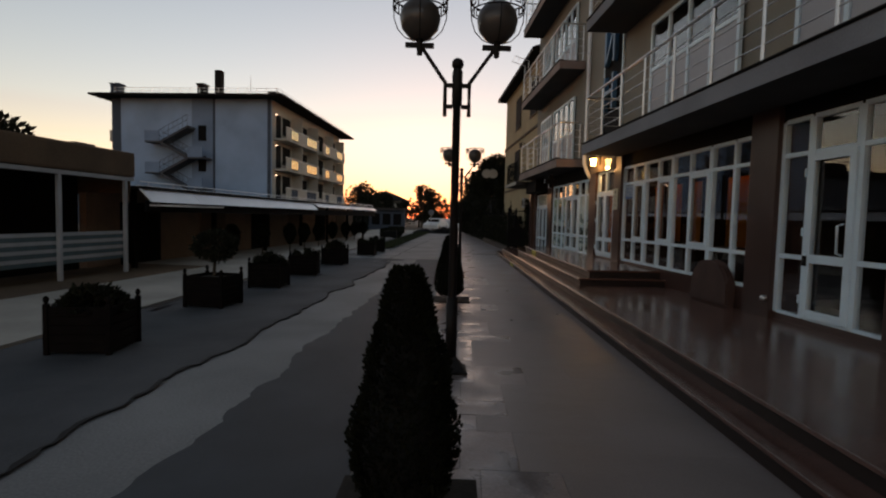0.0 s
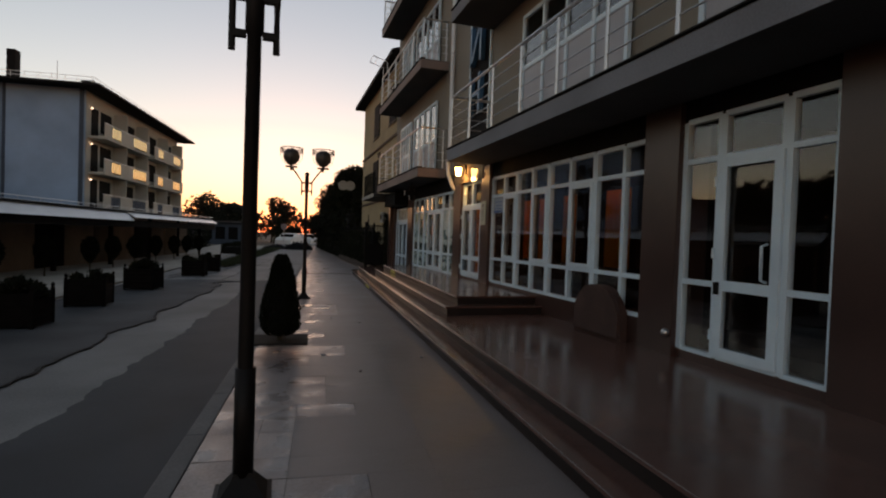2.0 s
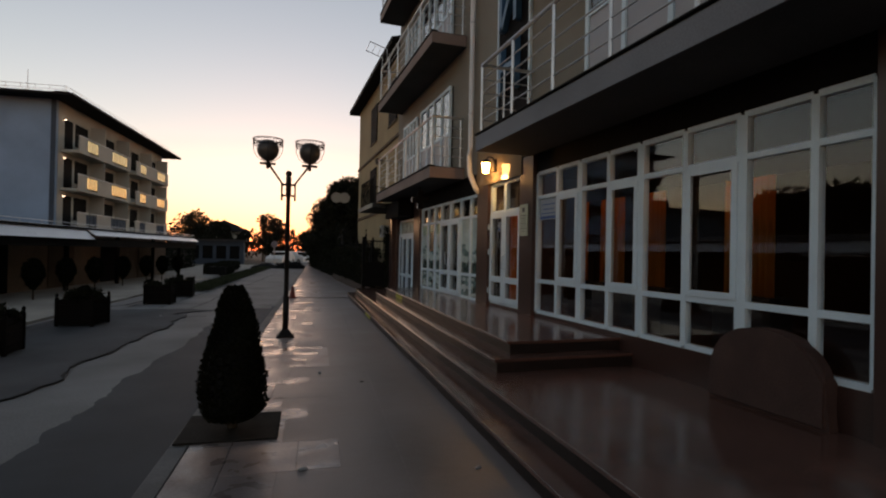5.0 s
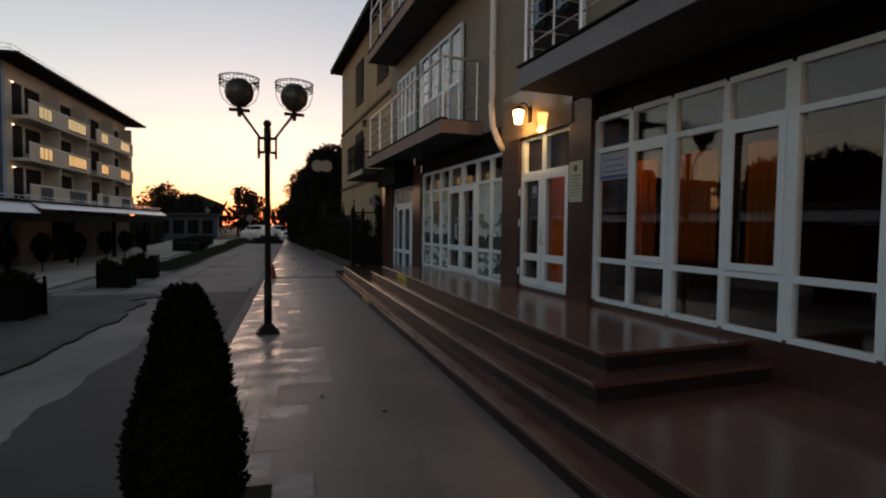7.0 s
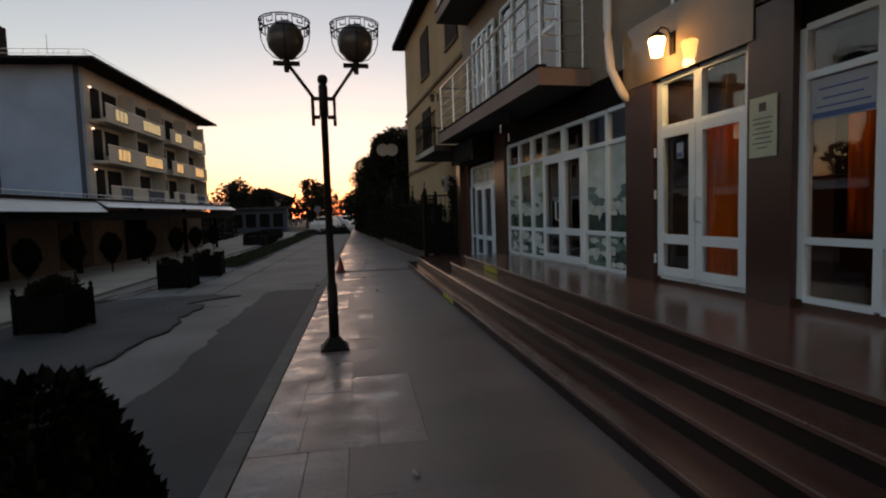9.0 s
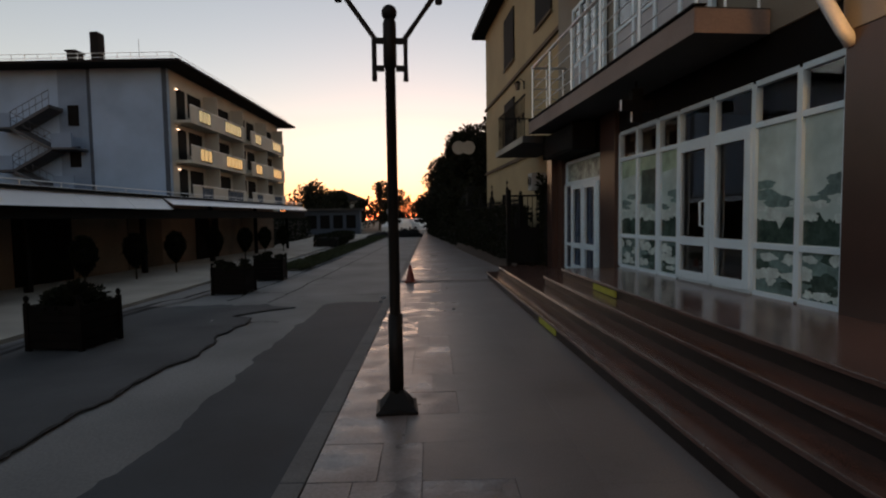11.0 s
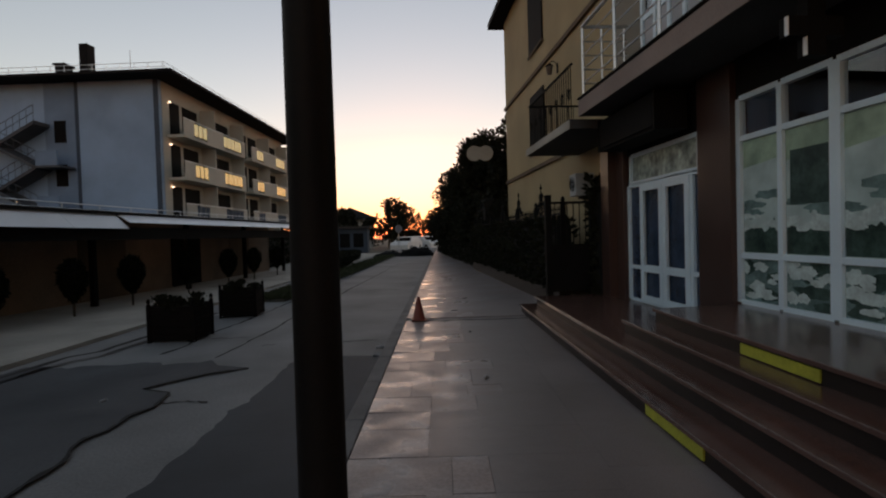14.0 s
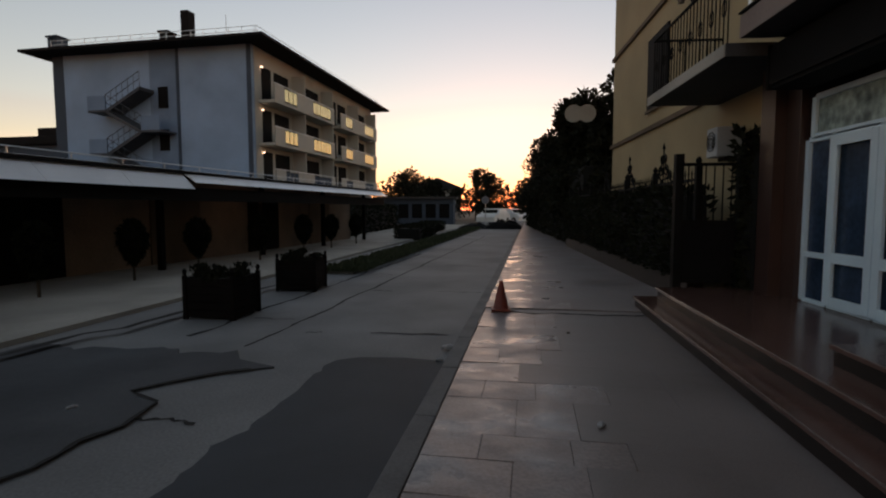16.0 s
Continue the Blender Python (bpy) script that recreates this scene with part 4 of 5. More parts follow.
for x, y, kind, seed, label in ((-3.54, 6.05, "bush", 1, "dark wooden planter box with a low bush"), (-3.36, 9.0, "ball", 2, "dark wooden planter box with a round topiary"),
                                (-3.13, 11.45, "bush", 3, "dark wooden planter box with a low bush"), (-2.9, 13.85, "tuft", 4, "dark wooden planter box with small plants"),
                                (-2.62, 16.9, "bush", 5, "dark wooden planter box with a low bush"), (-2.06, 21.35, "tuft", 6, "dark wooden planter box with small plants"),
                                (-1.84, 23.65, "tuft", 7, "dark wooden planter box with small plants")):
    planter(pose(x - 0.18, y, -0.105 if y < 20 else -0.12, 0, 0, -3.6 + 7 * math.sin(seed * 2.1)), kind, seed, label)

# traffic cone
cone = thing("traffic_cone", "small faded orange traffic cone by the kerb", "traffic cone", pose(1.38, 21.35, 0.005))
part("foot", B(-0.12, 0.12, -0.12, 0.12, 0, 0.025, bevel=0.008), ORANGE_CONE, cone)
bm = bmesh.new()
lathe(bm, [(0.1, 0.025), (0.095, 0.03), (0.025, 0.36), (0.018, 0.37), (0.0, 0.37)], 20)
part("body", bm, ORANGE_CONE, cone, smooth=True)


# ---- market stalls ----
SH = pose(-7.63, 13.6, 0, 0, 0, -8.3)          # the front edge runs along local y
shed = thing("market_stalls", "long low stall building with a pale roof fascia", "building", SH)
part("roof", B(-6.0, 0.55, 0.0, 24.6, 2.03, 2.10), ROOF, shed, "dark flat roof")


def slope(y0, y1, z0):
    bm = bmesh.new()
    pts = [(0.78, z0), (0.82, z0), (0.40, 2.12), (0.36, 2.10)]
    v = [[bm.verts.new((x, y, z)) for x, z in pts] for y in (y0, y1)]
    for k in range(4):
        bm.faces.new((v[0][k], v[1][k], v[1][(k + 1) % 4], v[0][(k + 1) % 4]))
    bm.faces.new(v[0][::-1])
    bm.faces.new(v[1])
    return bm


for i, (a, b) in enumerate(((0.0, 2.2), (2.2, 4.4), (4.4, 6.6), (6.6, 8.95), (8.95, 10.6), (10.6, 12.25))):
    part("fascia_panel", slope(a + 0.006, b - 0.006, 1.70), FASCIA, shed, "white sloped fascia panel")
for i in range(12):
    a = 12.3 + i * 1.02
    part("fascia_panel", slope(a + 0.006, a + 1.01, 1.84), FASCIA, shed)
bm = bmesh.new()
for i in range(24):
    rod(bm, (0.5, 0.3 + i * 1.04, 2.10), (0.5, 0.3 + i * 1.04, 2.21), 0.012, 0.012, 6)
rod(bm, (0.5, 0.0, 2.21), (0.5, 24.6, 2.21), 0.012, 0.012, 6)
part("roof_rail", bm, STEEL, shed, "thin rail along the roof edge")
part("back_wall", B(-1.2, -1.0, 0.0, 24.6, -0.15, 2.03), STALL_BACK, shed, "tan stall wall in shade")
for i in range(7):
    y = 0.4 + i * 3.9
    part("post", B(-0.1, 0.02, y, y + 0.12, -0.15, 2.03, bevel=0.006), WOOD_DARK, shed, "dark post")
for i in range(6):
    y = 1.2 + i * 3.9
    part("shutter", B(-1.0, -0.96, y, y + 1.7, -0.05, 1.7, bevel=0.006), SHADE_WALL if i % 2 else WOOD_DARK, shed, "dark closed shutter")
part("valance", B(0.6, 0.65, 0.0, 24.6, 1.45, 1.74), BLACK, shed, "dark valance under the fascia")
part("end_wall", B(-6.0, -1.0, 24.45, 24.6, -0.15, 2.03), SHADE_WALL, shed)
tagged(part("awning", prism(bmesh.new(), [(0.6, 0.1), (1.45, 0.5), (1.45, 2.3), (0.6, 2.5)], 1.60, 1.64), WHITE, None, "", SH), "pale awning sheet sticking out from the stalls", "awning")

# Added slab: its brown holds the dirt and the shade on this ground.
structure("stall_ground_shade", B(-4.0, 1.3, -14.0, 1.6, -0.09, -0.045, bevel=0.01), SHADE_WALL, "brown slab painting the dirty, shaded ground before the open stall", "floor", SH)
sl = thing("strip_light", "short lit strip light hanging under the stall roof", "strip light", SH)
part("tube", rod(bmesh.new(), (-0.1, 15.5, 1.5), (-0.1, 15.95, 1.5), 0.018, 0.018, 10), SMALL_LIGHT, sl, "glowing tube")
for y in (15.55, 15.9):
    part("hanger", rod(bmesh.new(), (-0.1, y, 1.5), (-0.1, y, 2.04), 0.006, 0.006, 6), IRON, sl)


def lollipop(m, seed, s=1.0):
    t = thing("clipped_tree", "dark clipped little tree before the stalls", "tree", m, "clipped trees before the stalls")
    rng = random.Random(seed)
    bm = bmesh.new()
    rod(bm, (0, 0, 0), (0, 0, 0.6 * s), 0.025, 0.02, 8)
    part("trunk", bm, BARK, t)
    spots = []
    core = bmesh.new()
    bmesh.ops.create_icosphere(core, subdivisions=2, radius=1.0, matrix=Matrix.Translation((0, 0, 0.74 * s)) @ Matrix.Diagonal((0.17 * s, 0.17 * s, 0.33 * s, 1)))
    part("inner_crown", core, CROWN_SHADE, t)
    for i in range(2600):
        d = Vector((rng.gauss(0, 1), rng.gauss(0, 1), rng.gauss(0, 1))).normalized()
        k = rng.uniform(0.7, 1.0) * (1 + 0.15 * noise.noise(d * 3 + Vector((seed, 1, 0))))
        w = 0.24 if d.z > 0 else 0.24 * (1 + 0.45 * d.z)
        spots.append((Vector((d.x * w, d.y * w, 0.72 + d.z * 0.42)) * s * k + Vector((0, 0, 0.72 * s * (1 - k))), d))
    part("crown", leaves(rng, spots, 0.055, 0.6), THUJA, t)
    return t


one = lollipop(pose(-5.55, 22.1, -0.06), 3)
for i, (x, y) in enumerate(((-5.38, 24.0), (-5.05, 25.6), (-4.8, 28.1), (-4.45, 30.4), (-4.2, 32.4), (-3.9, 34.6), (-6.0, 19.8), (-6.3, 17.5))):
    copy_thing(one, pose(x, y, -0.06, 0, 0, 40 * i))

# open stall at the near end
stall = thing("open_stall", "open stall with a brown canopy and striped screen", "stall", SH)
part("canopy", B(-4.0, 0.45, -8.0, -0.12, 2.3, 2.9, bevel=0.06), SHADE_WALL, stall, "brown canopy roof")
part("beam", B(0.34, 0.42, -8.0, -0.12, 2.2, 2.29), DULL, stall)
for y in (-0.4, -2.35, -4.6):
    part("post", B(0.34, 0.42, y - 0.04, y + 0.04, -0.15, 2.2, bevel=0.008), DULL, stall, "white post")
for i in range(8):
    part("screen_slat", B(0.27, 0.31, -7.9, -0.3, 0.3 + i * 0.085, 0.377 + i * 0.085, bevel=0.003), DULL if i % 2 else TEAL, stall, "white slat" if i % 2 else "teal slat")
# Panel added to shut out the bright sky between canopy and roof.
part("gap_cover", B(-4.0, 0.3, -0.14, -0.1, 1.9, 2.45), SHADE_WALL, stall)
# Black sheet paints the shade inside the stall.
part("inside_shade", B(-1.2, -1.1, -12.0, -0.15, -0.15, 2.5), BLACK, stall, "black sheet standing in for the shaded inside")

# ---- hotel behind the stalls ----
HO = pose(-13.3, 46.1, 0, 0, 0, -6.3) @ Matrix.Diagonal((1, 1, 1.02, 1))
hotel = thing("hotel", "four-storey pale blue hotel with cream balconies and dark roof", "building", HO)
part("wall", B(-14.3, 0.0, 0.0, 22.0, -0.2, 11.12), BLUE_WALL, hotel, "pale blue rendered wall")
part("side_wall", B(0.0, 0.02, 0.4, 21.6, -0.2, 11.1), CREAM, hotel, "cream rendered wall")
for a, b in ((-14.32, -13.5), (-5.12, -4.92), (-0.25, 0.05)):
    part("corner_band", B(a, b, -0.03, 0.0, -0.2, 11.1), GREY_WALL, hotel, "dark blue-grey band")
part("stair_shaft", B(-7.0, -5.125, -0.06, 0.0, -0.2, 11.06), SHAFT, hotel, "darker blue-grey stairwell strip")
bm = bmesh.new()
prism(bm, [(-15.5, -1.35), (1.6, -1.35), (1.6, 23.2), (-15.5, 23.2)], 11.08, 11.24)
part("roof_overhang", bm, ROOF, hotel, "dark roof overhang")
bm = bmesh.new()
lo = [bm.verts.new(p) for p in ((-15.5, -1.35, 11.24), (1.6, -1.35, 11.24), (1.6, 23.2, 11.24), (-15.5, 23.2, 11.24))]
hi = [bm.verts.new(p) for p in ((-11, 3, 12.1), (-4.5, 3, 12.1), (-4.5, 19, 12.1), (-11, 19, 12.1))]
for i in range(4):
    bm.faces.new((lo[i], lo[(i + 1) % 4], hi[(i + 1) % 4], hi[i]))
bm.faces.new(hi)
part("roof", bm, ROOF, hotel, "low dark hipped roof")
bm = bmesh.new()
for i in range(18):
    rod(bm, (-13.4 + i * 0.84, -0.9, 11.25), (-13.4 + i * 0.84, -0.9, 11.75), 0.018, 0.018, 5)
for i in range(24):
    rod(bm, (1.0, -0.9 + i, 11.25), (1.0, -0.9 + i, 11.75), 0.018, 0.018, 5)
for z in (11.5, 11.75):
    rod(bm, (-13.4, -0.9, z), (1.0, -0.9, z), 0.018, 0.018, 5)
    rod(bm, (1.0, -0.9, z), (1.0, 22.1, z), 0.018, 0.018, 5)
part("roof_guard", bm, STEEL, hotel, "thin snow guard rail")
for x0, x1, y0, z1, mt in ((-7.2, -6.6, 1.2, 12.55, ROOF), (-14.0, -13.75, -0.6, 12.1, GREY_WALL), (-13.5, -13.25, -0.6, 12.1, GREY_WALL), (-1.4, -0.6, 3, 12.3, ROOF)):
    ch = part("chimney", B(x0, x1, y0, y0 + 0.8, 11.2, z1, bevel=0.03), mt, hotel, "dark chimney")
    part("chimney_cap", B(x0 - 0.08, x1 + 0.08, y0 - 0.08, y0 + 0.88, z1, z1 + 0.1), mt, ch)
part("chimney", B(-5.6, -5.05, 1.2, 1.9, 11.2, 13.8, bevel=0.03), ROOF, hotel, "tall dark chimney shaft")
part("antenna", rod(bmesh.new(), (-2.2, 1.0, 11.5), (-2.2, 1.0, 13.2), 0.03, 0.02, 6), STEEL, hotel, "thin roof antenna")


def hotel_bay(y0, y1, k, lit, f0, f1, count):
    z, d = 2.75 + 2.6 * k, y1 - y0
    b = part("balcony", B(0.02, 1.15, y0, y1, z - 0.18, z, bevel=0.01), CREAM, hotel, "cream balcony slab")
    part("parapet", B(1.09, 1.15, y0, y0 + d * f0, z, z + 0.95), CREAM, b)
    part("parapet", B(1.09, 1.15, y0 + d * f1, y1, z, z + 0.95), CREAM, b)
    for i in range(count):
        p, q = y0 + d * (f0 + (f1 - f0) * i / count), y0 + d * (f0 + (f1 - f0) * (i + 1) / count)
        # lit floors get the sunset-tinted colour, the lowest floor the dark one
        part("panel", B(1.1, 1.13, p + 0.05, q - 0.05, z + 0.12, z + 0.86), PANEL_SUNSET if lit else GREY_WALL, b, "balcony panel with the sunset's reflection in its colour" if lit else "dark balcony panel")
    part("rail", B(1.08, 1.16, y0, y1, z + 0.95, z + 1.0), WHITE, b)
    part("divider", B(0.02, 1.05, y1 - 0.08, y1, z, z + 2.4), CREAM, b)
    # door and window are black sheets, painting the unlit rooms
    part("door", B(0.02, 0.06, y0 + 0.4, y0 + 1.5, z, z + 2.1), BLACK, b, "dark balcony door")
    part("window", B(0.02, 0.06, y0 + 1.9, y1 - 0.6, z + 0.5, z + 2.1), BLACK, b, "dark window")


for k in range(3):
    for y0, y1, f0, f1, c in ((0.8, 5.2, 0.28, 0.68, 3), (5.2, 10.0, 0.22, 0.86, 5), (11.4, 15.6, 0.25, 0.6, 3), (15.6, 20.4, 0.3, 0.8, 4)):
        hotel_bay(y0, y1, k, k > 0, f0, f1, c)
    part("wall_lamp", B(0.06, 0.16, 1.05, 1.2, 2.75 + 2.6 * k + 2.0, 2.75 + 2.6 * k + 2.07, bevel=0.02), SMALL_LIGHT, hotel, "small lit balcony lamp")
    part("stair_window", B(0.02, 0.06, 10.4, 10.9, 3.2 + 2.6 * k, 4.6 + 2.6 * k), PANEL_SUNSET, hotel, "stairwell pane with the sunset's reflection in its colour")
for z in (2.2, 4.9, 7.5):
    part("window", B(-6.4, -5.7, -0.11, -0.06, z, z + 1.3), BLACK, hotel, "dark window in the end wall")
part("rear_balcony", B(-15.3, -14.3, 1.0, 4.0, 7.5, 7.65), CREAM, hotel, "small cream balcony")
part("rear_balcony_parapet", B(-15.3, -15.22, 1.0, 4.0, 7.65, 8.5), CREAM, hotel)
part("rear_balcony_parapet", B(-15.22, -14.3, 1.0, 1.06, 7.65, 8.5), CREAM, hotel)
# outside stairs on the end wall
fire = thing("fire_stairs", "grey concrete outdoor stairs on the hotel wall", "stairs", HO @ Matrix.Translation((0.7, 0, 0)))
for k in range(2):
    z = 3.4 + 2.6 * k
    part("landing", B(-7.4, -5.9, -1.3, -0.03, z - 0.12, z), STAIR_GREY, fire)
    part("landing", B(-11.2, -9.9, -1.3, -0.03, z + 1.18, z + 1.3), STAIR_GREY, fire)
    part("parapet", B(-11.2, -9.9, -1.3, -1.22, z + 1.3, z + 2.15, bevel=0.01), SHAFT, fire, "blue-grey landing parapet")
    part("parapet", B(-7.4, -6.1, -1.3, -1.22, z, z + 0.85, bevel=0.01), SHAFT, fire, "blue-grey landing parapet")
    for a, za, b, zb in ((-7.4, z, -9.9, z + 1.3), (-9.9, z + 1.3, -7.4, z + 2.6)):
        bm = bmesh.new()
        v = [bm.verts.new(p) for p in ((a, -0.05, za - 0.2), (b, -0.05, zb - 0.2), (b, -0.05, zb), (a, -0.05, za), (a, -1.3, za - 0.2), (b, -1.3, zb - 0.2), (b, -1.3, zb), (a, -1.3, za))]
        for f in ((0, 1, 2, 3), (7, 6, 5, 4), (0, 4, 5, 1), (1, 5, 6, 2), (2, 6, 7, 3), (3, 7, 4, 0)):
            bm.faces.new([v[i] for i in f])
        part("flight", bm, STAIR_GREY, fire, "concrete stair flight")
        bm = bmesh.new()
        for h in (0.45, 0.9):
            rod(bm, (a, -1.28, za + h), (b, -1.28, zb + h), 0.02, 0.02, 6)
        for i in range(7):
            q = i / 6
            rod(bm, (a + (b - a) * q, -1.28, za + (zb - za) * q), (a + (b - a) * q, -1.28, za + (zb - za) * q + 0.9), 0.015, 0.015, 6)
        part("railing", bm, STAIR_GREY, fire, "thin grey railing")

# ---- yellow house behind the fence ----
yh = thing("yellow_house", "yellow rendered house with dark roof and cornice", "building", pose(0, 0, 0))
part("wall", B(4.7, 13, 21.25, 30.2, -0.15, 8.25), YELLOW_WALL, yh, "yellow rendered wall")
bm = bmesh.new()
prism(bm, [(4.25, 21.1), (13.4, 21.1), (13.4, 30.7), (4.25, 30.7)], 8.2, 8.38)
part("roof_overhang", bm, ROOF, yh, "dark eaves")
bm = bmesh.new()
lo = [bm.verts.new(p) for p in ((4.25, 21.1, 8.38), (13.4, 21.1, 8.38), (13.4, 30.7, 8.38), (4.25, 30.7, 8.38))]
hi = [bm.verts.new(p) for p in ((8.8, 25, 11.0), (8.8, 27, 11.0))]
for f in ((lo[0], lo[1], hi[0]), (lo[1], lo[2], hi[1], hi[0]), (lo[2], lo[3], hi[1]), (lo[3], lo[0], hi[0], hi[1])):
    bm.faces.new(f)
part("roof", bm, ROOF, yh, "dark hipped roof")
for z in (2.95, 5.35):
    part("cornice", B(4.64, 4.7, 21.25, 30.24, z, z + 0.1, bevel=0.01), SHADE_WALL, yh, "brown cornice line")
for y0, z in ((22.0, 6.0), (25.6, 6.0), (25.6, 3.4)):
    # black sheet on the wall for the unlit room
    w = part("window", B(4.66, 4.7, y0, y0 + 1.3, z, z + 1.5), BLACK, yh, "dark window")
    part("sill", B(4.64, 4.66, y0 - 0.06, y0 + 1.36, z - 0.06, z), SHADE_WALL, w)
bl = thing("ornate_balcony", "small balcony with an ornate iron railing", "balcony", pose(0, 0, 0))
part("slab", B(3.66, 4.7, 20.65, 23.3, 2.84, 2.98, bevel=0.01), PLASTER, bl, "slab darkened for its shaded underside")
part("edge_band", B(3.645, 3.66, 20.65, 23.3, 2.84, 2.97, bevel=0.004), PALE, bl, "pale painted edge")
bm = bmesh.new()
for i in range(24):
    y = 20.75 + i * 0.108
    rod(bm, (3.72, y, 2.98), (3.72, y, 3.78), 0.008, 0.008, 5)
    if i % 3 == 1:
        tube(bm, [(3.72, y + 0.05 * math.cos(a * math.pi / 6), 3.4 + 0.09 * math.sin(a * math.pi / 6)) for a in range(13)], 0.007, 4)
for i in range(9):
    x = 3.72 + i * 0.11
    rod(bm, (x, 23.24, 2.98), (x, 23.24, 3.78), 0.008, 0.008, 5)
part("grille", bm, IRON, bl, "wrought iron bars with scrolls")
bm = bmesh.new()
rod(bm, (3.72, 20.7, 3.8), (3.72, 23.26, 3.8), 0.02, 0.02, 8)
rod(bm, (3.72, 23.24, 3.8), (4.7, 23.24, 3.8), 0.02, 0.02, 8)
part("handrail", bm, IRON, bl)
ac = thing("air_conditioner", "white outdoor air conditioner unit on the wall", "air conditioner", pose(4.45, 22.5, 1.98))
part("case", B(-0.15, 0.2, -0.17, 0.17, 0, 0.40, bevel=0.02), DULL, ac)
bm = bmesh.new()
for r in (0.05, 0.09, 0.13):
    tube(bm, [(-0.16, r * math.cos(a * math.pi / 10), 0.21 + r * math.sin(a * math.pi / 10)) for a in range(21)], 0.006, 4)
part("fan_grille", bm, IRON, ac)
part("bracket", B(0.0, 0.25, -0.15, 0.15, -0.05, 0.0), IRON, ac)
for k, y in enumerate((24.5,)):
    lantern(pose(4.7, y, 5.0), "small unlit iron wall lantern on the yellow house", GLOBE)

# ---- fence and gate ----
FX = 3.95
fence = thing("iron_fence", "black wrought iron fence on a low plinth", "fence", pose(0, 0, 0))
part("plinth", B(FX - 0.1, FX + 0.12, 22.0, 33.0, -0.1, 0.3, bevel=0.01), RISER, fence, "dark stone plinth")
for i in range(7):
    y = 22.0 + i * 1.8
    bm = box(bmesh.new(), FX - 0.04, FX + 0.04, y - 0.04, y + 0.04, 0.3, 1.85, bevel=0.005)
    lathe(bm, [(0.02, 0), (0.045, 0.04), (0.02, 0.09), (0.0, 0.1)], 10, (FX, y, 1.85))
    part("post", bm, IRON, fence, "iron post with a ball top")
for i in range(90):
    y = 22.1 + i * 0.12
    bm = rod(bmesh.new(), (FX, y, 0.3), (FX, y, 1.72), 0.009, 0.009, 5)
    rod(bm, (FX, y, 1.72), (FX, y, 1.82), 0.016, 0.001, 5)
    part("bar", bm, IRON, fence)
for z in (0.45, 1.05, 1.65):
    part("rail", B(FX - 0.015, FX + 0.015, 22.0, 33.0, z - 0.02, z + 0.02), IRON, fence)
for y in (23.4, 25.4, 27.4):
    bm = bmesh.new()
    for s in (-1, 1):
        for cy, cz, r0, turns, start in ((0.13, 0.13, 0.12, 1.6, -0.5), (0.30, 0.07, 0.075, 1.5, -0.5), (0.07, 0.33, 0.075, 1.5, -0.6)):
            pts = []
            for k in range(19):
                ang, r = start * math.pi + turns * 2 * math.pi * k / 18, r0 * (1 - 0.8 * k / 18)
                pts.append((FX, y + s * (cy + r * math.cos(ang)), 1.72 + cz + r * math.sin(ang)))
            tube(bm, pts, 0.012, 5)
        tube(bm, [(FX, y + s * (0.42 - 0.4 * k / 8), 1.68 + 0.42 * (k / 8) ** 2) for k in range(9)], 0.012, 5)
    rod(bm, (FX, y, 1.65), (FX, y, 2.2), 0.013, 0.01, 5)
    rod(bm, (FX, y, 2.2), (FX, y, 2.3), 0.028, 0.002, 6)
    part("scroll_crest", bm, IRON, fence, "curled iron crest")
gate = thing("iron_gate", "black iron gate, closed, beside the terrace", "gate", pose(0, 0, 0))
for x in (3.6, 4.36):
    part("gate_post", B(x - 0.05, x + 0.05, 21.66, 21.76, -0.05, 1.95, bevel=0.006), IRON, gate)
for z in (0.35, 1.1, 1.82):
    part("gate_rail", B(3.65, 4.31, 21.69, 21.73, z - 0.02, z + 0.02), IRON, gate)
part("sheet", B(3.66, 4.30, 21.70, 21.715, 0.36, 1.1), BLACK, gate)
for i in range(6):
    bm = rod(bmesh.new(), (3.72 + i * 0.105, 21.71, 1.1), (3.72 + i * 0.105, 21.71, 1.82), 0.009, 0.009, 5)
    part("gate_bar", bm, IRON, gate)
structure("side_wall", B(4.36, 4.7, 21.0, 21.3, 0, 2.9), CLAD, "dark brown wall by the gate", "wall")


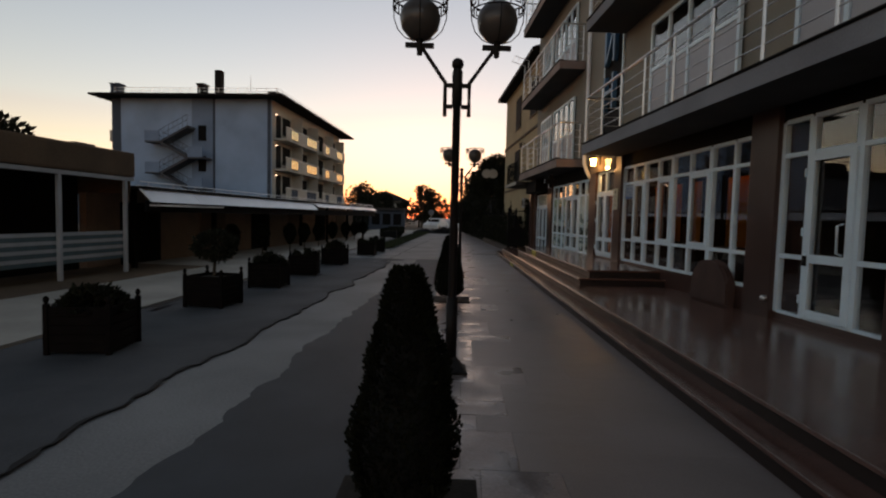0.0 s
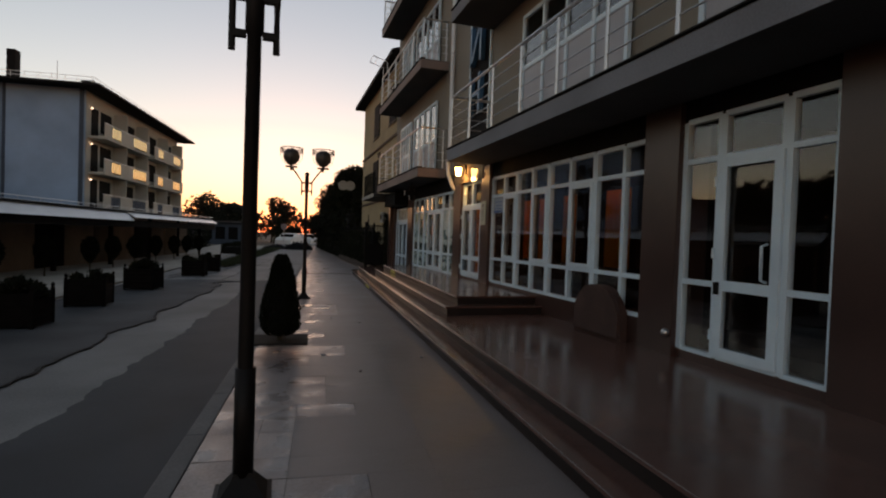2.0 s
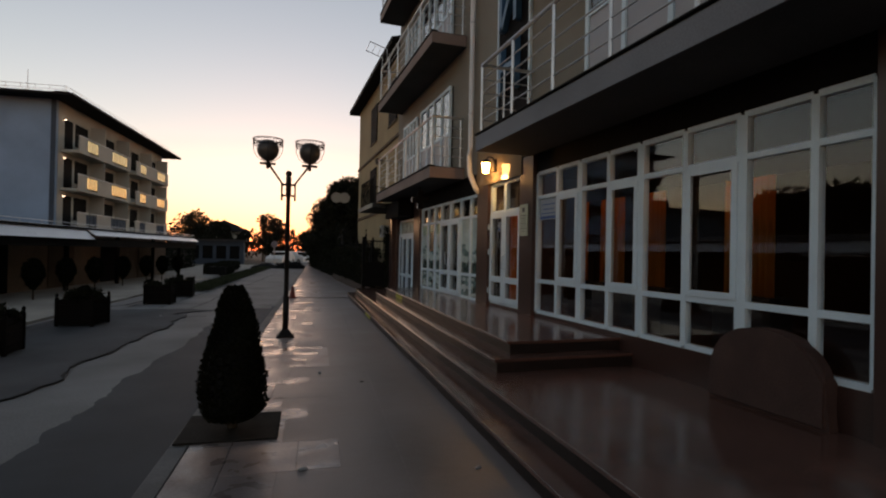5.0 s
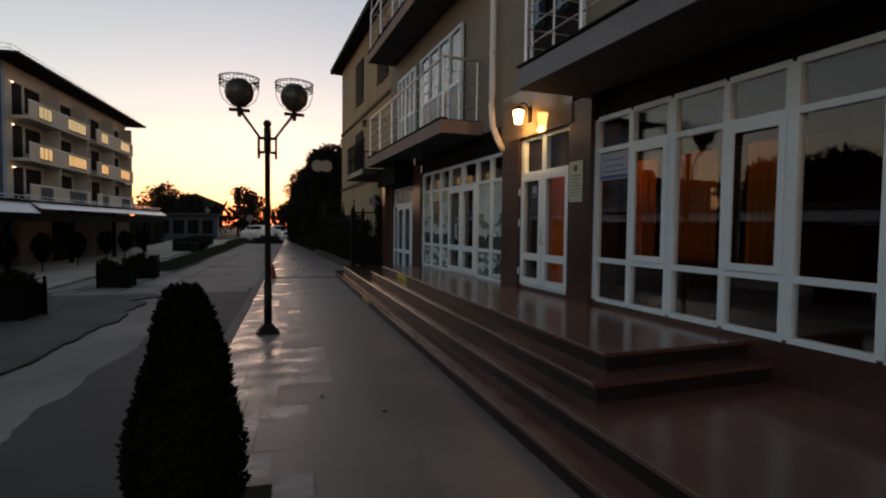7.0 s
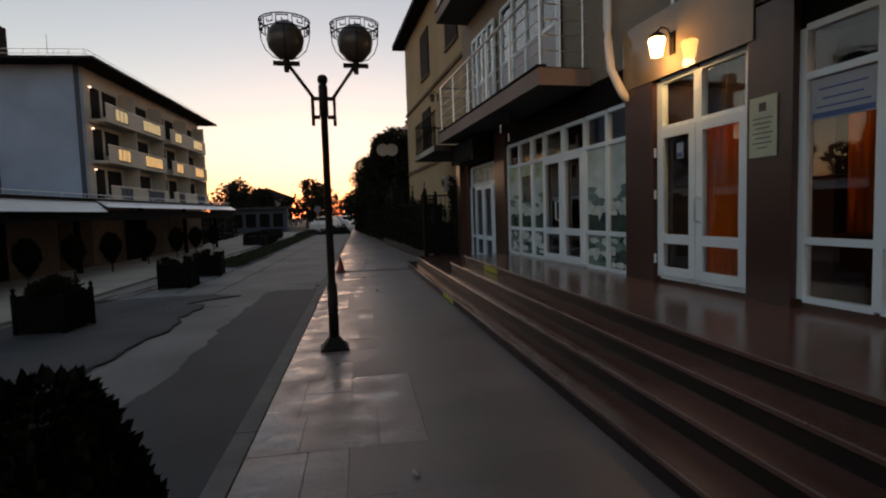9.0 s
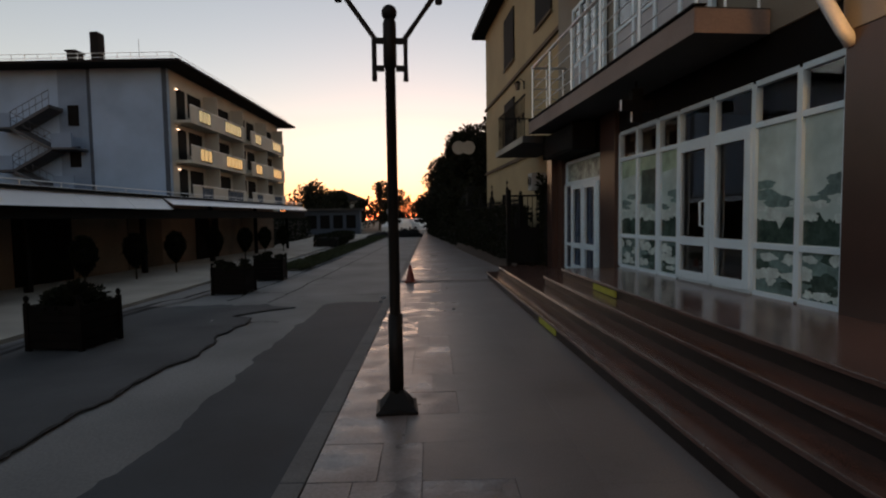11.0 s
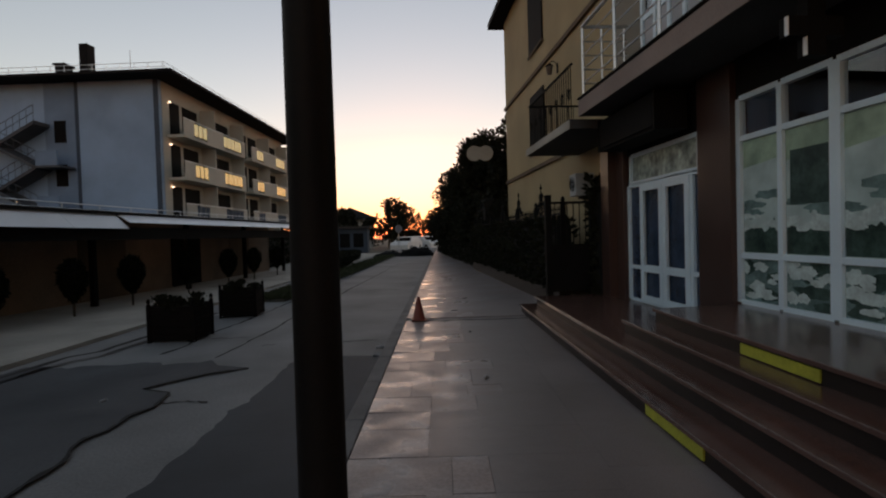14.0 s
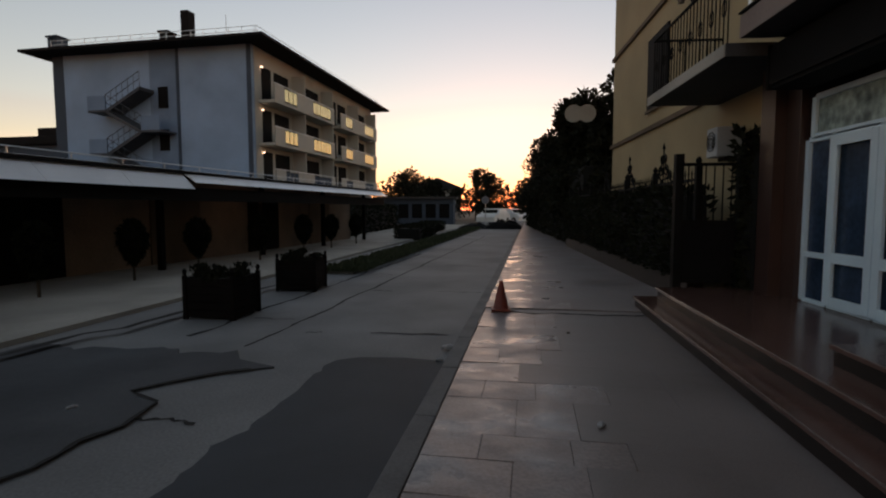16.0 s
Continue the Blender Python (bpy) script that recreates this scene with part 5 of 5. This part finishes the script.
# ---- trees ----
def tree(m, height, radius, seed, label, trunk=0.35, n=9000, leaf=0.16, squash=1.0, group=""):
    t = thing("tree", label, "tree", m, group)
    rng = random.Random(seed)
    bm = bmesh.new()
    top = Vector((rng.uniform(-0.3, 0.3), rng.uniform(-0.3, 0.3), height * 0.62))
    rod(bm, (0, 0, -0.1), top * 0.5, 0.05 * height ** 0.6, 0.035 * height ** 0.6, 10)
    rod(bm, top * 0.5, top, 0.035 * height ** 0.6, 0.015 * height ** 0.6, 8)
    part("trunk", bm, BARK, t)
    clumps = []
    for i in range(26):
        a, h = rng.uniform(0, 6.28), rng.uniform(trunk, 0.95)
        prof = math.sin(math.pi * min(1, (h - trunk) / (1 - trunk) * 0.78 + 0.2))
        r = radius * prof * math.sqrt(rng.uniform(0.15, 1))
        clumps.append((Vector((r * math.cos(a), r * math.sin(a) * squash, h * height)), radius * rng.uniform(0.22, 0.42)))
    bm = bmesh.new()
    for c, r in clumps[:12]:
        rod(bm, top * rng.uniform(0.4, 0.9), c, 0.012 * height ** 0.6, 0.004, 6)
    part("limbs", bm, BARK, t)
    spots = []
    for i in range(n):
        c, r = clumps[rng.randrange(len(clumps))]
        d = Vector((rng.gauss(0, 1), rng.gauss(0, 1), rng.gauss(0, 1))).normalized()
        spots.append((c + d * r * rng.uniform(0.35, 1.0) ** 0.6, d))
    part("crown", leaves(rng, spots, leaf, 0.8), FOIL, t, "dark green leaves")
    return t


def hedge(name, m, lx, ly, h, seed, label, n=6000, leaf=0.09):
    t = thing(name, label, "hedge", m)
    rng = random.Random(seed)
    bm = bmesh.new()
    box(bm, -lx * 0.42, lx * 0.42, -ly / 2, ly / 2, 0, h * 0.86, bevel=0.1)
    part("inner_growth", bm, CROWN_SHADE, t, "solid core with the shade among the leaves painted in")
    spots = []
    for i in range(n):
        y = rng.uniform(-ly / 2, ly / 2)
        a = rng.uniform(0, math.pi)
        hh = h * (0.92 + 0.18 * noise.noise(Vector((y * 0.7, seed, 0))) + 0.08 * noise.noise(Vector((y * 2.5, seed, 3))))
        side = rng.random()
        if side < 0.4:
            p, d = (-lx / 2 * rng.uniform(0.8, 1.05), y, rng.uniform(0.02, hh)), (-1, 0, 0.4)
        elif side < 0.6:
            p, d = (lx / 2 * rng.uniform(0.8, 1.05), y, rng.uniform(0.02, hh)), (1, 0, 0.4)
        else:
            p, d = (rng.uniform(-lx / 2, lx / 2), y, hh * rng.uniform(0.86, 1.0)), (0, 0, 1)
        spots.append((p, d))
    part("leaves", leaves(rng, spots, leaf, 0.8), FOIL, t)
    return t


hedge("climbing_hedge", pose(4.06, 27.6, 0.28), 0.36, 10.6, 1.38, 1, "dark climbing growth on the fence", 9000)
# Added leaf mass: stands in for the dark corner under the ornate balcony.
hedge("corner_darkener", pose(4.5, 21.62, 0.0), 0.3, 0.5, 2.3, 12, "dark leafy mass added to darken the corner by the gate", 900, 0.09)
hedge("hedge", pose(4.75, 44, -0.1), 1.3, 24, 3.2, 2, "tall dark hedge along the walkway", 12000, 0.12)
for x, y, h, r, s in ((5.9, 32.8, 5.7, 1.7, 1), (5.0, 36.0, 5.6, 1.9, 2), (5.6, 40.5, 6.0, 2.2, 3), (5.4, 46.0, 5.5, 2.2, 4), (5.6, 53, 6.0, 2.4, 5)):
    tree(pose(x, y, -0.1), h, r, s, "dense dark broadleaf tree behind the fence", 0.22, 15000, 0.15, 1.0, "trees beyond the yellow house")
sg = thing("hanging_sign", "pale double-disc sign board on a bracket", "sign", pose(3.95, 31.2, 4.15))
sg.scale = (0.66, 0.66, 0.66)
bm = bmesh.new()
out = []
for cx, a0, a1 in ((0.3, -130, 130), (-0.3, 50, 310)):
    out += [(cx + 0.4 * math.cos(radians(a)), 0.4 * math.sin(radians(a))) for a in range(a0, a1 + 1, 13)]
prism(bm, out, -0.04, 0.04)
bmesh.ops.rotate(bm, verts=bm.verts[:], cent=(0, 0, 0), matrix=Matrix.Rotation(radians(90), 3, "X"))
part("board", bm, PALE, sg, "pale rounded board")
bm = bmesh.new()
rod(bm, (0.0, 0.05, 0), (1.4, 0.1, 0.02), 0.02, 0.02, 6)
part("bracket", bm, IRON, sg)

# ---- the far end of the street ----
for x, y, h, r, s in ((-9.0, 72, 5.0, 3.0, 11), (-6.0, 80, 4.6, 3.0, 12), (-10.2, 86, 6.4, 3.4, 13), (-0.2, 82, 6.2, 3.0, 15), (1.8, 86, 5.4, 2.4, 16), (6, 100, 4, 3, 17), (10, 96, 5, 3, 18), (-9, 100, 6, 3.5, 19)):
    tree(pose(x, y, -0.2), h, r, s, "dark distant tree against the evening sky", 0.2, 3500, 0.3, 1.0, "distant trees")
hedge("bushes", pose(-6.6, 46, -0.2), 2.0, 16, 1.8, 8, "dark bushes beyond the stalls", 6000, 0.16)
hedge("bushes", pose(-2.4, 44, -0.2), 1.2, 12, 0.7, 9, "low dark bushes beside the road", 4000, 0.12)
house = thing("far_house", "distant pale house with a dark hipped roof", "house", pose(-6.5, 92, -0.2, 0, 0, 4))
part("wall", B(-3.5, 3.5, 0, 8, 0, 4.4), CREAM, house)
bm = bmesh.new()
lo = [bm.verts.new(p) for p in ((-4.2, -0.7, 4.4), (4.2, -0.7, 4.4), (4.2, 8.7, 4.4), (-4.2, 8.7, 4.4))]
hi = [bm.verts.new(p) for p in ((0, 3, 6.3), (0, 5, 6.3))]
for f in ((lo[0], lo[1], hi[0]), (lo[1], lo[2], hi[1], hi[0]), (lo[2], lo[3], hi[1]), (lo[3], lo[0], hi[0], hi[1]), lo[::-1]):
    bm.faces.new(f)
part("roof", bm, ROOF, house)
for x in (-2.3, 0.3, 1.9):
    for z in (0.9, 2.9):
        part("window", B(x, x + 0.9, -0.04, 0.0, z, z + 1.1), BLACK, house)
fh = thing("dark_house", "distant dark-roofed house beside the hotel", "house", pose(-45, 62, -0.2, 0, 0, -6))
part("wall", B(-8, 6, 0, 10, 0, 7.6), GREY_WALL, fh)
part("roof", B(-8.6, 6.6, -0.6, 10.6, 7.6, 8.4, bevel=0.15), ROOF, fh)
part("chimney", B(1, 4, 2, 5, 8.4, 9.6, bevel=0.05), ROOF, fh)
for x, y, h, r, s in ((-19, 24, 5.0, 2.6, 31), (-23, 29, 5.6, 2.8, 32), (-27, 35, 6.4, 3.0, 33), (-31, 31, 6.6, 3.2, 34), (-24, 20, 5.6, 3.0, 35), (-21, 12, 5.4, 3.0, 36), (-20, 5, 5.6, 3.0, 37), (-22, -3, 5.8, 3.2, 38)):
    tree(pose(x, y, -0.2), h, r, s, "dark tree behind the stall canopy", 0.12, 7000, 0.32, 1.0, "trees behind the stalls")
kio = thing("kiosk_row", "pale low kiosks at the far end of the street", "kiosk", pose(-5.5, 66, -0.2))
part("wall", B(-4, 3.2, 0, 3, 0, 2.5), GREY_WALL, kio)
part("roof", B(-4.3, 3.5, -0.5, 3.2, 2.5, 2.7), PLASTER, kio)
for i in range(5):
    part("opening", B(-3.6 + i * 1.35, -2.6 + i * 1.35, -0.03, 0.0, 0.6, 2.0), BLACK, kio)


def car(m, label, paint):
    t = thing("parked_car", label, "car", m, "cars at the end of the street")
    bm = bmesh.new()
    prof = [(-2.1, 0.3), (-2.15, 0.7), (-1.9, 0.9), (-1.1, 1.0), (-0.5, 1.42), (0.9, 1.45), (1.7, 1.0), (2.1, 0.9), (2.15, 0.4), (2.05, 0.3)]
    a = [bm.verts.new((-0.85 + (0.12 if z > 1.2 else 0), y, z)) for y, z in prof]
    b = [bm.verts.new((0.85 - (0.12 if z > 1.2 else 0), y, z)) for y, z in prof]
    for i in range(len(prof)):
        j = (i + 1) % len(prof)
        bm.faces.new((a[i], a[j], b[j], b[i]))
    bm.faces.new(a[::-1])
    bm.faces.new(b)
    part("body", bm, paint, t)
    part("rear_window", B(-0.66, 0.66, -1.02, -0.6, 1.06, 1.36), BLACK, t)
    for x in (-0.8, 0.8):
        for y in (-1.3, 1.35):
            w = part("wheel", rod(bmesh.new(), (x - 0.1, y, 0.31), (x + 0.1, y, 0.31), 0.31, 0.31, 18), BLACK, t)
            part("rim", rod(bmesh.new(), (x - 0.105, y, 0.31), (x + 0.105, y, 0.31), 0.18, 0.18, 14), STEEL, w)
    return t


car(pose(1.6, 62, -0.12, 0, 0, -20), "white parked car at the far end of the street", WHITE)
car(pose(3.6, 66, -0.12, 0, 0, 30), "pale parked car at the far end of the street", WHITE)


def heap(m, sx, sy, h, seed, label):
    t = thing("earth_heap", label, "heap", m)
    bm, n, g = bmesh.new(), 16, []
    for i in range(n + 1):
        row = []
        for j in range(n + 1):
            x, y = i / n * 2 - 1, j / n * 2 - 1
            z = max(0, 1 - (x * x + y * y)) ** 0.8 * (1 + 0.5 * noise.noise(Vector((x * 3, y * 3, seed))))
            row.append(bm.verts.new((x * sx, y * sy, z * h - 0.02)))
        g.append(row)
    for i in range(n):
        for j in range(n):
            bm.faces.new((g[i][j], g[i + 1][j], g[i + 1][j + 1], g[i][j + 1]))
    part("soil", bm, BLACK, t, "dark soil", smooth=True)
    return t


heap(pose(2.2, 52, -0.12), 1.5, 1.0, 0.6, 2, "dark heap of soil across the road end")
heap(pose(0.2, 52.5, -0.12), 1.3, 0.9, 0.4, 5, "dark heap of soil across the road end")

rs = thing("round_sign", "round road sign on a thin pole", "road sign", pose(0.9, 56, -0.12))
part("pole", rod(bmesh.new(), (0, 0, 0), (0, 0, 2.3), 0.03, 0.03, 8), STEEL, rs)
part("disc", rod(bmesh.new(), (0, -0.05, 2.1), (0, -0.03, 2.1), 0.3, 0.3, 24), SLAB_EDGE, rs)
for x, y, h in ((-0.6, 84, 6.9), (0.6, 85, 6.6)):
    tree(pose(x, y, -0.2), h, 0.55, int(h * 10), "thin tall dark poplar in the distance", 0.15, 2200, 0.22, 1.0, "distant poplars")

# grass strip between road and far walkway
gs = tagged(part("grass_strip", prism(bmesh.new(), [(-4.1, 25.5), (-3.35, 25.5), (-2.9, 60), (-4.3, 60)], -0.19, -0.07), EARTH, None, "", ST), "earth strip with sparse grass", "verge", "", "structure")
rng = random.Random(4)
spots = [((rng.uniform(-4.1, -3.1), 25.5 + 30 * rng.random() ** 1.4, -0.07), (0, 0, 1)) for i in range(7000)]
tagged(part("grass", leaves(rng, spots, 0.10, 0.5), GRASS, None, "", ST), "sparse dark grass tufts on the verge", "grass", "", "stuff")

# litter on the walkway
for u, v, s, a in ((0.62, 8.4, 0.045, 20), (1.0, 7.6, 0.03, 50), (0.75, 11.2, 0.05, 80), (1.2, 10.7, 0.03, 10), (1.78, 8.2, 0.04, 30), (0.77, 17.99, 0.055, 60), (-0.42, 19.9, 0.1, 15), (0.74, 20.3, 0.03, 40), (-2.76, 17.97, 0.05, 70), (-0.45, 19.5, 0.05, 30)):
    bm = bmesh.new()
    s = s * 0.62
    bmesh.ops.create_icosphere(bm, subdivisions=1, radius=s)
    for q in bm.verts:
        q.co = Vector((q.co.x * 1.5, q.co.y * 0.7, q.co.z * 0.5)) * (1 + 0.4 * noise.noise(q.co * 40))
    z = -0.108 if u < -0.4 else 0.0
    tagged(part("litter", bm, LITTER if s > 0.022 else BARK, None, "", Matrix.Translation(uv(u, v, z + s * 0.35)) @ pose(0, 0, 0, 0, 0, a)), "crumpled scrap of paper lying on the ground", "litter", "scraps of litter")

# ---- kerb stones and paving stones, piece by piece ----
bm = box(bmesh.new(), -0.35, -0.215, 0.004, 0.996, -0.19, -0.005, bevel=0.012)
first = part("kerb_stone", bm, KERB, KERB_STONES)
for i in range(-12, 45):
    o = new("kerb_stone", first.data)
    o.parent = KERB_STONES
    o.matrix_basis = pose(0, i, 0.002 * noise.noise(Vector((i * 1.7, 0, 0))))
bpy.data.objects.remove(first)
STONES = thing("paving", "worn polished paving stones in staggered rows", "paving", ST, kind="structure")
sizes = {}
rng = random.Random(11)


def stone(w, l, material):
    gap = 0.0016 if material is PAVING else 0.0004
    if (w, l, material.name) not in sizes:
        p = part("paving_stone", box(bmesh.new(), -w / 2 + gap, w / 2 - gap, -l / 2 + gap, l / 2 - gap, -0.012, 0.0, bevel=gap * 1.5), material)
        sizes[(w, l, material.name)] = p.data
        bpy.data.objects.remove(p)
    return sizes[(w, l, material.name)]


def put(w, l, u, v, z, material, tilt):
    o = new("paving_stone", stone(round(w, 3), l, material))
    o.parent = STONES
    o.matrix_basis = pose(u + w / 2, v + l / 2, z + rng.uniform(-0.004, 0.0025) * tilt, rng.uniform(-1, 1) * tilt, rng.uniform(-1, 1) * tilt, 0)


def lay(v, v_end, z):
    """Rows of uneven stones along the kerb, ending raggedly against large smooth slabs."""
    while v < v_end - 0.07:
        l = min(rng.choice((0.30, 0.36, 0.46, 0.46, 0.56)), round(v_end - v, 3))
        u = -0.205
        for w in rng.choice(((0.36, 0.24), (0.48, 0.36), (0.30, 0.48, 0.30), (0.62, 0.22), (0.24, 0.36, 0.48), (0.3, 0.36), (0.48,))):
            put(w, l, u, v, z, PAVING, 0.4)
            u += w
        if z == 0.0:
            put(1.3 - u, l, u, v, z, PAVE_FLAT, 0.04)
        v += l


lay(-1.5, 21.27, 0.0)
lay(21.56, 33.0, 0.0135)
v = -1.5
while v < 21.2:
    l = min(1.6, round(21.27 - v, 3))
    put(1.2, l, 1.3, v, 0.0, PAVE_FLAT, 0.04)
    v += l
